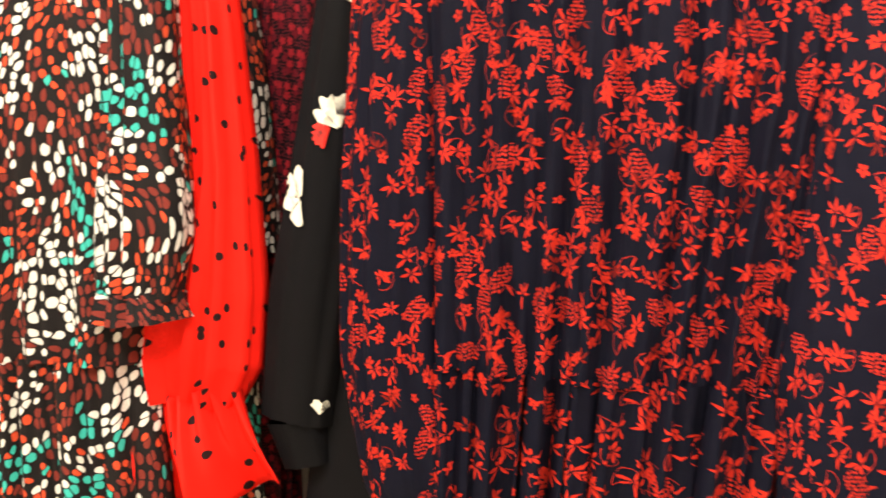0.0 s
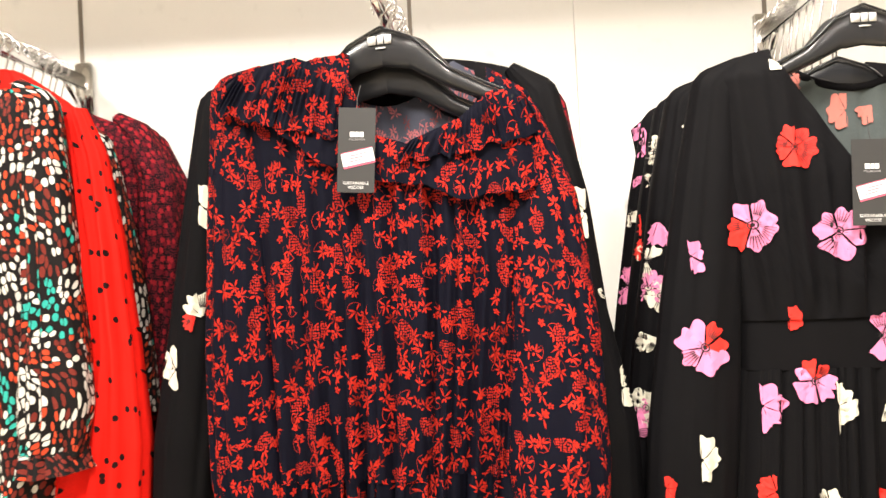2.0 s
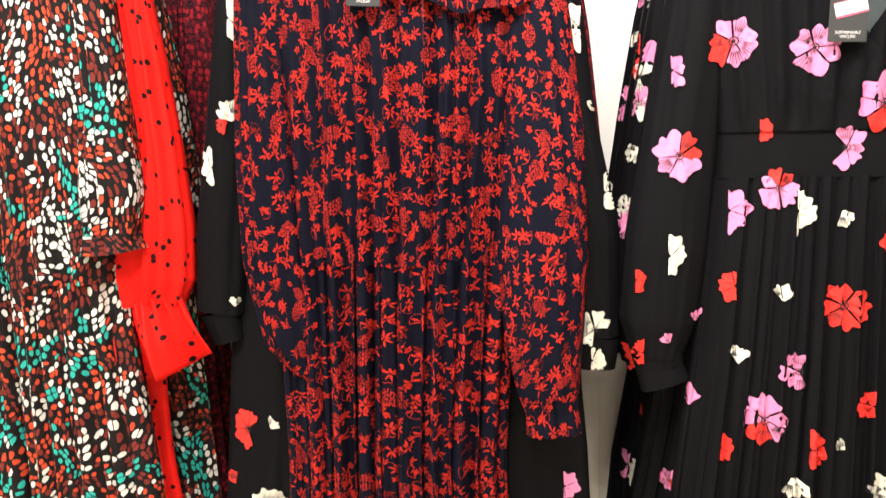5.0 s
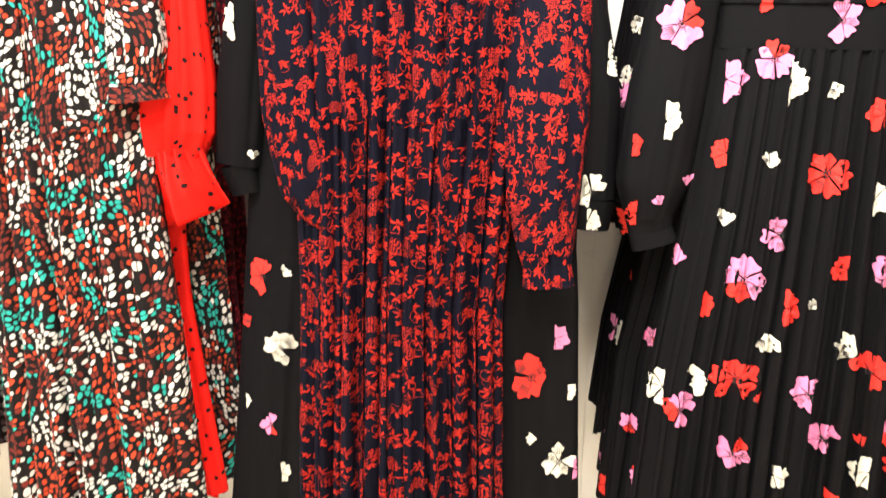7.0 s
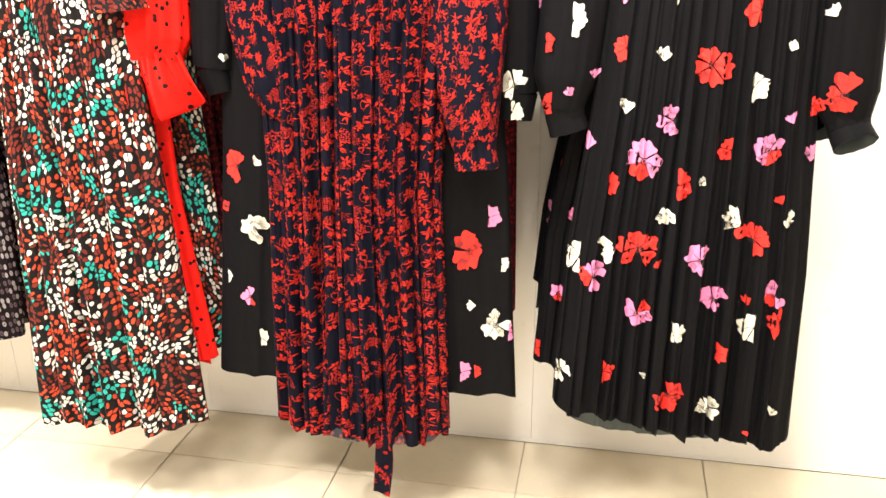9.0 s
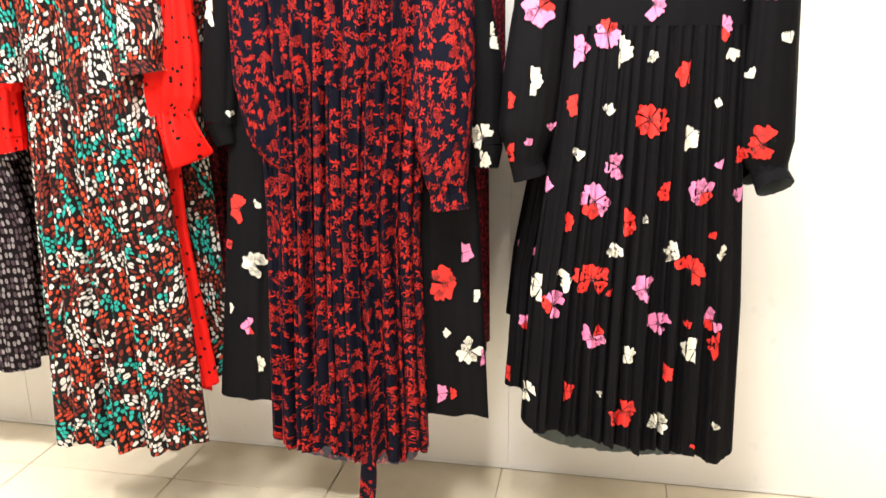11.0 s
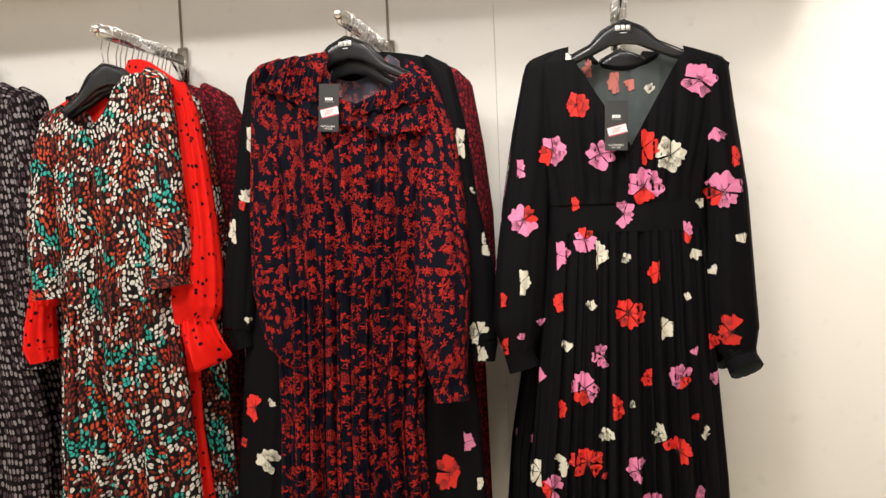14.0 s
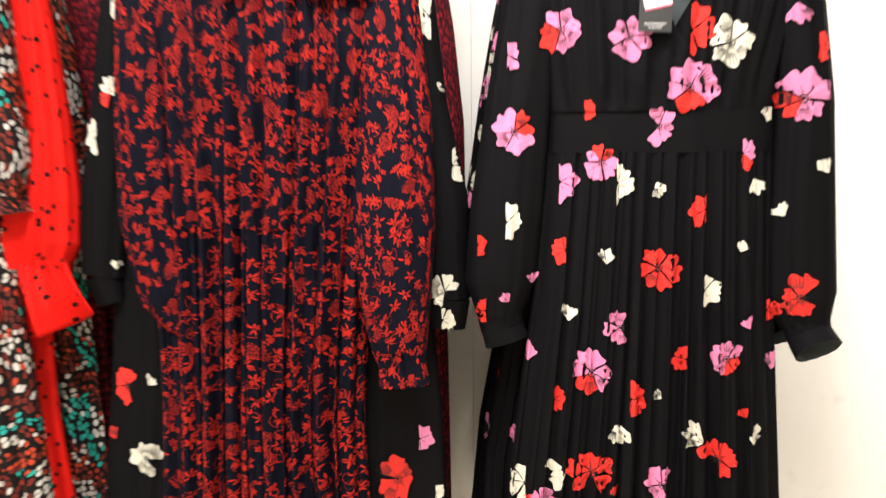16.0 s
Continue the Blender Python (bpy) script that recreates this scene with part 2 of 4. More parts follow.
def floor_tile():
    g = Graph("cream_floor_tile", 0.3)
    p = g.place()
    r = g.rand()
    cloud, fine, vein = g.noise(p, 5.0, 5), g.noise(p, 130, 3), g.noise(p, 16, 4)
    speck = (g.noise(p, 60, 2) - 0.73).f("MAXIMUM", 0.0) * 3.0
    tone = cloud * 0.3 + vein * 0.12 + fine * 0.06 + r * 0.07 + 0.7 - speck
    g.put(g.bsdf.inputs["Roughness"], cloud * 0.2 + fine * 0.1 + 0.2)
    g.bump(fine + cloud, 0.08, 0.001)
    return g.colour(g.scaled((0.78, 0.69, 0.52), tone))


M_WALL, M_TILE = wall_paint(), floor_tile()
M_BOUNCE = plain("taupe_bounce_wall", (0.56, 0.53, 0.49), 0.8, 0, 40, 0.001, 0.1)
M_GROUT = plain("grey_grout", (0.5, 0.44, 0.34), 0.9, 0, 200, 0.001)

# ---- mesh helpers ----


def part(name, bm, material, parent=None, label=""):
    me = bpy.data.meshes.new(name)
    bm.to_mesh(me)
    bm.free()
    for m in material if isinstance(material, (list, tuple)) else [material]:
        me.materials.append(m)
    for p in me.polygons:
        p.use_smooth = True
    ob = new(name, me)
    if parent is not None:
        ob.parent = parent
    if label:
        tagged(ob, label)
    return ob


def box(bm, x0, x1, y0, y1, z0, z1, bevel=0.0):
    vs = [bm.verts.new(c) for c in ((x0, y0, z0), (x1, y0, z0), (x1, y1, z0), (x0, y1, z0), (x0, y0, z1), (x1, y0, z1), (x1, y1, z1), (x0, y1, z1))]
    fs = [bm.faces.new([vs[i] for i in f]) for f in ((3, 2, 1, 0), (4, 5, 6, 7), (0, 1, 5, 4), (1, 2, 6, 5), (2, 3, 7, 6), (3, 0, 4, 7))]
    if bevel:
        es = list({e for f in fs for e in f.edges})
        bmesh.ops.bevel(bm, geom=es, offset=bevel, segments=2, affect="EDGES")
    return bm


def flat_shade(ob):
    for p in ob.data.polygons:
        p.use_smooth = False
    return ob


def sheet(rows, uvs, closed=False, bm=None, mat=0):
    """A grid of points with its cloth coordinates as one surface."""
    bm = bm or bmesh.new()
    layer = bm.loops.layers.uv.get("cloth") or bm.loops.layers.uv.new("cloth")
    grid = [[bm.verts.new(p) for p in r] for r in rows]
    n = len(rows[0])
    for j in range(len(rows) - 1):
        for i in range(n if closed else n - 1):
            k = (i + 1) % n
            f = bm.faces.new((grid[j][i], grid[j + 1][i], grid[j + 1][k], grid[j][k]))
            f.smooth, f.material_index = True, mat
            ids = ((j, i), (j + 1, i), (j + 1, i + 1), (j, i + 1))
            for lp, (a, b) in zip(f.loops, ids):
                lp[layer].uv = uvs[a][b]
    return bm


def lerp_table(table, t):
    """Piecewise smooth values of a table of rows (t, a, b, ...)."""
    if t <= table[0][0]:
        return table[0][1:]
    for p, q in zip(table, table[1:]):
        if t <= q[0]:
            k = (t - p[0]) / (q[0] - p[0])
            k = k * k * (3 - 2 * k) * 0.5 + k * 0.5
            return tuple(a + (b - a) * k for a, b in zip(p[1:], q[1:]))
    return table[-1][1:]


class Folds:
    """Soft vertical folds that wander a little on the way down."""

    def __init__(self, seed, count):
        r = random.Random(seed)
        self.w = [(count * f, r.uniform(0, 6.3), r.uniform(-1.2, 1.2), a) for f, a in ((0.55, 0.5), (1.0, 0.6), (1.7, 0.32), (2.9, 0.16))]
        self.o = Vector((r.uniform(0, 50), r.uniform(0, 50), 0))

    def at(self, u, z):
        s = noise.noise(Vector((u * 2.2, z * 1.4, 0)) + self.o) * 1.3
        out = 0.0
        for f, p, d, a in self.w:
            ph = f * u * 3.14159 + p + d * z * 1.2 + s * 1.5
            out += a * math.sin(ph + 0.5 * math.sin(ph))
        return out


def sweep(path, radii, sides=28, wrinkle=0.0, seed=0, ends=True, uv_u=0.0, pleats=7):
    """A tube along a path; radii (across, deep) at its points; wrinkle: depth of long folds."""
    fo = Folds(seed, pleats)
    steps = max(2, len(path) * 7) if len(path) > 2 else 2
    tab = [(i / (len(path) - 1), *p, *r) for i, (p, r) in enumerate(zip(path, radii))]
    rows, uvs, run, last = [], [], 0.0, None
    for j in range(steps + 1):
        t = j / steps
        x, y, z, a, b = lerp_table(tab, t)
        c = Vector((x, y, z))
        n = Vector(lerp_table(tab, min(1, t + 0.03))[:3]) - Vector(lerp_table(tab, max(0, t - 0.03))[:3])
        n.normalize()
        deep = Vector((0, 1, 0)) if abs(n.y) < 0.9 else Vector((0, 0, 1))
        side = n.cross(deep).normalized()
        deep = side.cross(n).normalized()
        run += (c - last).length if last else 0.0
        last = c
        row, uvr = [], []
        for i in range(sides + 1):
            th = 6.283185 * i / sides
            w = 1.0 + (wrinkle * fo.at(math.cos(th) + math.sin(th) * 0.5, z * 1.5) if wrinkle else 0.0)
            if i < sides:
                row.append(c + side * (math.cos(th) * a * (1 + (w - 1) * 0.3)) + deep * (-math.sin(th) * b * w))
            uvr.append((uv_u + (a + b) * 4.6 * i / sides, run + uv_u * 1.7))
        rows.append(row)
        uvs.append(uvr)
    bm = sheet(rows, uvs, closed=True)
    if ends:
        bm.verts.ensure_lookup_table()
        bm.faces.new([bm.verts[i] for i in range(sides)])
        m = len(bm.verts)
        bm.faces.new([bm.verts[m - 1 - i] for i in range(sides)])
    return bm


# ---- garment pieces ----


def along(row):
    """Length of cloth along a row of points, from its start."""
    out = [0.0]
    for p, q in zip(row, row[1:]):
        out.append(out[-1] + (q - p).length)
    return out


def skirt_tube(cx, cy, table, count, amp, seed, hem=0.012, uv0=0.0, cols=120, rows_n=46, bm=None, tilt=0.0, base=0.35):
    """The front and sides of a gathered skirt. table rows: (drop 0..1, z, left, right, depth)."""
    fo = Folds(seed, count)
    rows, uvs = [], []
    for j in range(rows_n + 1):
        v = j / rows_n
        z, left, right, d = lerp_table(table, v)
        row, uvr = [], []
        for i in range(cols + 1):
            X = -1.12 + 2.24 * i / cols
            over = max(0.0, abs(X) - 1.0)
            Xc = max(-1.0, min(1.0, X))
            bow = math.sqrt(max(0.0, 1 - abs(Xc) ** 3.0))
            f = fo.at(X, z)
            a = amp * (base + (1.25 - base) * v)
            y = cy - d * bow + a * f * (0.25 + 0.75 * bow) + over * 8 * d * 0.25
            edge = noise.noise(Vector((X * 4 + seed, 0.3, seed))) * hem * 1.3 + noise.noise(Vector((X * 1.7 + seed, 5.1, seed))) * hem * 0.9 + noise.noise(Vector((X * 9 + seed, 2.2, seed))) * hem * 0.3 + f * hem * 0.12
            x = cx + (left + right) / 2 + (right - left) / 2 * Xc - math.copysign(over * 0.08, X) + a * 0.3 * fo.at(X + 0.13, z + 3)
            row.append(Vector((x, y, z - edge * v * v - tilt * X * v * v)))
            uvr.append(z + uv0)
        rows.append(row)
        uvs.append(uvr)
    # the print follows the cloth in and out of its folds, alike at every height
    runs = [along(row) for row in rows]
    share = [sum(r[i] / r[-1] for r in runs) / len(runs) for i in range(cols + 1)]
    a0, b0 = lerp_table(table, 0.4)[1:3]
    uvs = [[(uv0 + 1.4 * ((a0 + b0) / 2 + (b0 - a0) * 1.12 * (q - 0.5)), w) for q, w in zip(share, col)] for col in uvs]
    return sheet(rows, uvs, bm=bm)


def back_sheet(cx, cy, table, amp, seed, drop=0.012, uv0=3.0, scoop=0.034):
    """The back of a dress, seen at the neck and a little below the hem."""
    fo = Folds(seed + 31, 8)
    rows, uvs = [], []
    for j in range(25):
        v = j / 24
        z, left, right, d = lerp_table(table, v)
        row, uvr, z_row = [], [], z
        for i in range(61):
            z = z_row
            X = -1 + i / 30
            bow = math.sqrt(max(0.0, 1 - abs(X) ** 3))
            f = fo.at(X, z)
            off = (left + right) / 2 + (right - left) / 2 * X
            z = min(z, table[0][1] - scoop * max(0.0, 1 - (off / 0.1) ** 2) - 0.6 * max(0.0, abs(off) - 0.1))
            row.append(Vector((cx + (left + right) / 2 + (right - left) / 2 * X * 0.9, cy + d * 0.8 * bow + amp * (0.3 + v) * f, z - (drop + f * 0.008) * bow * v * v * v)))
            uvr.append((uv0 + X * (right - left) * 0.6, z + uv0))
        rows.append(row)
        uvs.append(uvr)
    return sheet(rows, uvs)


def bodice_front(cx, cy, table, neck, count, amp, seed, uv0=0.0, cols=46, rows_n=36, lean=0.0, keep=True):
    """Two front panels that meet below the neckline. neck(z) gives the left and right edge of the opening, or None."""
    fo = Folds(seed, count)
    bm = bmesh.new()
    for side in (-1, 1):
        rows, uvs = [], []
        for j in range(rows_n + 1):
            v = j / rows_n
            z, left, right, d = lerp_table(table, v)
            nl, nr = neck(z)
            mid = (left + right) / 2
            a, b = (left, nl) if side < 0 else (nr, right)
            row, uvr = [], []
            for i in range(cols + 1):
                k = i / cols
                x = a + (b - a) * k
                X = max(-1, min(1, (x - mid) / ((right - left) / 2)))
                bow = math.sqrt(max(0.0, 1 - abs(X) ** 3))
                f = fo.at(X, z)
                slope = -0.03 * abs(X) ** 2.5 * max(0.0, 1 - v * 5) + lean * X * (1 - v) ** 2
                row.append(Vector((cx + x, cy - d * bow + amp * (0.3 + v) * f * bow * (1 if keep else max(0.0, min(1.0, (1 - v) * 6))) - (0.003 if side < 0 else 0), z + slope)))
                uvr.append((uv0 + x * 1.4, z + uv0))
            rows.append(row)
            uvs.append(uvr)
        sheet(rows, uvs, bm=bm)
    return bm


def bvh_of(obs):
    vs, fs = [], []
    for ob in obs:
        k = len(vs)
        vs += [v.co.copy() for v in ob.data.vertices]
        fs += [[k + i for i in p.vertices] for p in ob.data.polygons]
    return BVHTree.FromPolygons(vs, fs)


def printed_flowers(flowers, cx, tree, parent, seed, y_from=0.2):
    """Poppies and anemones printed on the cloth; each row: across, height, radius, colours and petals, turn."""
    rnd = random.Random(seed)
    mats = {"r": (0, 0), "p": (1, 1), "c": (2, 2), "m": (1, 0), "n": (0, 2), "f": (4, 4)}
    lift = 0.002

    def on(x, z, k=1.0):
        hit = tree.ray_cast(Vector((x, y_from, z)), Vector((0, 1, 0)))
        return None if hit[0] is None else hit[0] + Vector((0, -lift * k, 0))

    def patch(pts, mat, k=1.0):
        vs = [on(x, z, k) for x, z in pts]
        if any(p is None for p in vs):
            return
        ys = [p.y for p in vs]
        if max(ys) - min(ys) > 0.03:
            return
        f = bm.faces.new([bm.verts.new(p) for p in vs])
        f.material_index = mat

    for x0, z0, rad, kind, turn in flowers:
        a, b = mats[kind[0]]
        count = int(kind[1])
        bm = bmesh.new()
        half = count == 4  # cut off along a fold
        spray = count < 4  # seen from its side
        rad *= 1.08 if half else 1.22 if spray else 0.94
        squeeze = rnd.uniform(0.74, 0.95) if z0 < 1.24 else rnd.uniform(0.9, 1.0)  # gathered cloth narrows the print
        away = 1 if math.cos(radians(turn)) >= 0 else -1
        petals = 7 if half else count
        step = 6.283 / 7
        for n in range(petals):
            th0 = radians(turn) + (n * 0.55 * step if spray else n * step) + rnd.uniform(-0.1, 0.1)
            length = rad * rnd.uniform(0.78, 1.14)
            width = step * rnd.uniform(0.44, 0.58) * (0.66 if spray else 1.0)
            mat = b if (n * 3 + int(turn)) % 7 in (1, 4) else a
            wave, lobes = rnd.uniform(0, 6), rnd.uniform(1.4, 2.6)
            veined = rnd.random() < 0.3
            cols, rings = 8, (0.08, 0.32, 0.6, 0.84, 1.0)
            prof = (0.78, 0.82, 0.95, 1.02, 0.9)

            def pt(ring, c):
                s = -1 + 2 * c / cols
                tip = (0, 0, 0.1, 0.5, 1.0)[ring]
                rr = length * rings[ring] * (1 + tip * (0.09 * math.cos(s * 3.14 * lobes * 0.6 + wave) - 0.1 * s * s))
                an = th0 + s * width * prof[ring]
                dx = math.cos(an) * rr * (0.85 if half else squeeze)
                if half:
                    dx = away * max(away * dx, -0.06 * rad)
                return x0 + cx + dx, z0 + math.sin(an) * rr

            for ring in range(4):
                for c in range(cols):
                    if half and away * (pt(ring + 1, c)[0] - x0 - cx) < -0.055 * rad and away * (pt(ring + 1, c + 1)[0] - x0 - cx) < -0.055 * rad:
                        continue
                    patch([pt(ring, c), pt(ring + 1, c), pt(ring + 1, c + 1), pt(ring, c + 1)], mat)
            if veined and not half:
                for s in (-0.66, -0.33, 0.0, 0.33, 0.66):
                    an = th0 + s * width
                    dx, dz = math.cos(an), math.sin(an)
                    for q in range(3):
                        q0, q1 = 0.42 + 0.17 * q, 0.6 + 0.17 * q
                        w = length * 0.015 * (1.25 - q * 0.3)
                        patch([(x0 + cx + dx * length * q0 - dz * w, z0 + dz * length * q0 + dx * w), (x0 + cx + dx * length * q1 - dz * w, z0 + dz * length * q1 + dx * w),
                               (x0 + cx + dx * length * q1 + dz * w, z0 + dz * length * q1 - dx * w), (x0 + cx + dx * length * q0 + dz * w, z0 + dz * length * q0 - dx * w)], 3, 1.5)
        if count > 4:
            for i in range(10):
                a0, a1 = 0.6283 * i, 0.6283 * (i + 1)
                for r0, r1 in ((0.0, 0.05), (0.13, 0.18)):
                    pts = [(x0 + cx + math.cos(q) * rad * rr, z0 + math.sin(q) * rad * rr) for q, rr in ((a0, r0), (a0, r1), (a1, r1), (a1, r0))]
                    patch(pts[:3] if r0 == 0 else pts, 3, 1.6)
                q = a0 + 0.3
                patch([(x0 + cx + math.cos(q + s) * rad * rr, z0 + math.sin(q + s) * rad * rr) for s, rr in ((-0.05, 0.21), (-0.03, 0.29), (0.03, 0.29), (0.05, 0.21))], 3, 1.6)
        if not bm.faces:
            bm.free()
            continue
        bm.normal_update()
        for f in bm.faces:
            if f.normal.y > 0:
                f.normal_flip()
        part("printed_flower", bm, (M_RED, M_PINK, M_CREAM, M_LINE, M_FADED), parent)


def thing(name, label, category, group="", at=(0, 0, 0)):
    ob = new(name)
    ob.location = at
    ob.empty_display_size = 0.05
    return tagged(ob, label, category, group)


def wrap_neck(zt, zv, zc, left, right, under):
    """A crossed V: the edge on one side runs from left at zt to under at zv, the other from right at zt to the middle at zc, beneath it."""
    def neck(z):
        k = max(0.0, min(1.0, (zt - z) / (zt - zv)))
        a = left + (under - left) * k
        q = max(0.0, (zt - z) / (zt - zc))
        return a, max(right * (1 - q), a - 0.07)
    return neck


def round_neck(zt, zv, half, mid=0.0):
    def neck(z):
        k = max(0.0, min(1.0, (z - zv) / (zt - zv)))
        return mid - half * math.sqrt(k), mid + half * math.sqrt(k)
    return neck


def cuff(path, radii, material, parent, seed):
    return part("cuff", sweep(path, radii, 26, 0.1, seed, ends=False), material, parent)

# ---- hangers, rails ----


def hanger(cx, cy, z, arm_z, yaw, label, group, logo=False, span=0.17, roll=0, slope=1.0):
    """A moulded plastic hanger; z is the top of its middle."""
    h = thing("clothes_hanger", label, "hanger", group, (cx, cy, z))
    h.rotation_euler = (0, radians(roll), radians(yaw))
    path = [(-span, 0, -0.115), (-span * 0.8, 0, -0.103), (-span * 0.52, 0, -0.078), (-span * 0.26, 0, -0.042), (0, 0, -0.028),
            (span * 0.26, 0, -0.042), (span * 0.52, 0, -0.078), (span * 0.8, 0, -0.103), (span, 0, -0.115)]
    rad = [(0.008, 0.012), (0.01, 0.013), (0.012, 0.012), (0.021, 0.008), (0.026, 0.007), (0.021, 0.008), (0.012, 0.012), (0.01, 0.013), (0.008, 0.012)]
    path = [(x, y, -0.028 + (z + 0.028) * slope) for x, y, z in path]
    part("moulded_body", sweep(path, rad, 14), M_HANGER, h, "glossy dark grey plastic")
    rib = [(q * span, -0.011 + 0.003 * (1 - abs(q)), -0.028 + (0.028 - dip) * slope + up) for q, dip, up in
           ((-0.95, 0.112, 0.009), (-0.52, 0.078, 0.0125), (-0.26, 0.042, 0.02), (0, 0.028, 0.025), (0.26, 0.042, 0.02), (0.52, 0.078, 0.0125), (0.95, 0.112, 0.009))]
    part("raised_edge", sweep(rib, [(0.0016, 0.002)] * 7, 6), M_HANGER, h)
    top = arm_z - z
    hook = [(0, 0, -0.004), (0, 0, top * 0.5 - 0.01)]
    for k in range(9):
        a = -0.9 + 4.0 * k / 8
        hook.append((0.017 * math.cos(a), 0, top - 0.011 + 0.017 * math.sin(a) + 0.002))
    part("hook", sweep(hook, [(0.0019, 0.0019)] * len(hook), 6), M_CHROME, h, "polished wire hook")
    if logo:
        bm = bmesh.new()
        for x0, x1, z0, z1 in ((-0.017, -0.006, -0.026, -0.015), (-0.004, 0.004, -0.026, -0.015), (0.006, 0.015, -0.026, -0.015), (-0.007, 0.007, -0.032, -0.0305)):
            box(bm, x0, x1, -0.0092, -0.008, z0, z1)
        part("logo_bars", bm, M_INK, h, "white printed mark")
    return h


def rail_arm(x, z, y_end, y_wall, label):
    a = thing("rail_arm", label, "display rail", "chrome arms on the wall", (x, y_wall, z))
    bm = bmesh.new()
    box(bm, -0.006, 0.006, y_end - y_wall, -0.012, -0.03, -0.004, 0.002)
    part("bar", bm, M_CHROME, a)
    bm = bmesh.new()
    bmesh.ops.create_uvsphere(bm, u_segments=14, v_segments=9, radius=0.011, matrix=Matrix.Translation((0, y_end - y_wall - 0.004, -0.012)))
    part("end_stop", bm, M_CHROME, a)
    bm = bmesh.new()
    box(bm, -0.016, 0.016, -0.013, -0.002, -0.085, 0.02, 0.003)
    part("bracket_plate", bm, M_CHROME, a)
    part("brace", sweep([(0, -0.012, -0.075), (0, -0.075, -0.03)], [(0.005, 0.005)] * 2, 8), M_CHROME, a)
    return a


def price_tag(x, y, z, w, h, tilt, label):
    """A card tag on a thread: z is its top edge."""
    t = thing("price_tag", label, "price tag", "tags on the dresses", (x, y, z))
    t.rotation_euler = (0, radians(tilt), radians(3))
    bm = bmesh.new()
    box(bm, -w / 2, w / 2, -0.0006, 0.0006, -h, 0, 0.0003)
    flat_shade(part("card", bm, M_TAG, t))
    bm = box(bmesh.new(), -0.02, 0.02, -0.0012, -0.0007, -0.008, 0.008)
    bm.transform(Matrix.Translation((0.002, 0, -h * 0.585)) @ pose(0, 0, 0, 0, -14, 0))
    flat_shade(part("price_sticker", bm, M_STICKER, t, "white sticker with a pink edge"))
    bm = bmesh.new()
    for r0, r1 in ((-0.0105, -0.0085), (0.0083, 0.0092)):
        box(bm, -0.02, 0.02, -0.0012, -0.0007, r0, r1)
    for k in range(3):
        box(bm, -0.013 + 0.002 * k, 0.004 + 0.004 * k, -0.0015, -0.0012, -0.004 + 0.0035 * k, -0.0028 + 0.0035 * k)
    bm.transform(Matrix.Translation((0.002, 0, -h * 0.585)) @ pose(0, 0, 0, 0, -14, 0))
    flat_shade(part("sticker_print", bm, M_PINKLINE, t))
    bm = bmesh.new()
    for x0, x1 in ((-0.0085, -0.0025), (-0.0015, 0.0025), (0.0035, 0.0085)):
        box(bm, x0, x1, -0.0011, -0.0007, -h * 0.345, -h * 0.285)
    flat_shade(part("brand_bars", bm, M_INK, t))
    for words, size, zz, mat in (("COLLECTION", 0.0034, 0.385, M_GREYINK), ("SUSTAINABLE", 0.0052, 0.905, M_INK), ("VISCOSE", 0.0052, 0.955, M_INK)):
        cu = bpy.data.curves.new("lettering", "FONT")
        cu.body, cu.size, cu.align_x, cu.extrude = words, size, "CENTER", 0.0001
        ob = new("lettering", cu)
        ob.parent = t
        ob.matrix_local = pose(0, -0.0009, -h * zz, 90, 0, 0)
        cu.materials.append(mat)
    part("thread", sweep([(0, 0.0, -0.006), (-0.001, 0.004, 0.012), (0.002, 0.012, 0.03)], [(0.0006, 0.0006)] * 3, 5), M_TAG, t)
    return t

# ---- the room ----
WALL_Y = 1.16


def structure(name, bm, mat, label, flat=True):
    ob = part(name, bm, mat)
    if flat:
        flat_shade(ob)
    return tagged(ob, label, name.split("_")[0], kind="structure")


wall = structure("wall_north", box(bmesh.new(), -3.2, 3.2, WALL_Y + 0.012, WALL_Y + 0.14, 0, 3.0), M_WALL, "cream painted shop wall behind the panels")
# tall panels with narrow gaps between them
SEAMS = (-3.2, -1.85, -1.243, -0.63, -0.017, 0.276, 1.52, 3.2)
for a, b in zip(SEAMS, SEAMS[1:]):
    gap = 0.0004
    p = flat_shade(part("panel", box(bmesh.new(), a + gap, b - gap, WALL_Y, WALL_Y + 0.011, 0.0, 2.98, 0.0007), M_WALL, wall))
for x in (-1.243, -0.63, -0.017, 0.607):
    bm = bmesh.new()
    box(bm, x - 0.0035, x + 0.0035, WALL_Y - 0.003, WALL_Y - 0.0005, 1.5, 2.9)
    flat_shade(part("slotted_upright", bm, M_SLOT, wall, "dark slotted metal upright"))
structure("baseboard", box(bmesh.new(), -3.2, 3.2, WALL_Y - 0.003, WALL_Y - 0.0005, 0.001, 0.012, 0.001), M_WALL, "low cream skirting strip along the floor")
# walls added out of view to close the room and return light
structure("wall_south", box(bmesh.new(), -3.3, 3.3, -3.3, -3.2, 0, 3.0), M_BOUNCE, "unseen taupe wall opposite, added to bounce light")
structure("wall_west", box(bmesh.new(), -3.3, -3.2, -3.2, WALL_Y, 0, 3.0), M_BOUNCE, "unseen taupe side wall, added to bounce light")
structure("wall_east", box(bmesh.new(), 3.2, 3.3, -3.2, WALL_Y, 0, 3.0), M_BOUNCE, "unseen taupe side wall, added to bounce light")
structure("ceiling", box(bmesh.new(), -3.3, 3.3, -3.3, WALL_Y + 0.14, 3.0, 3.1), M_CEIL, "white shop ceiling")
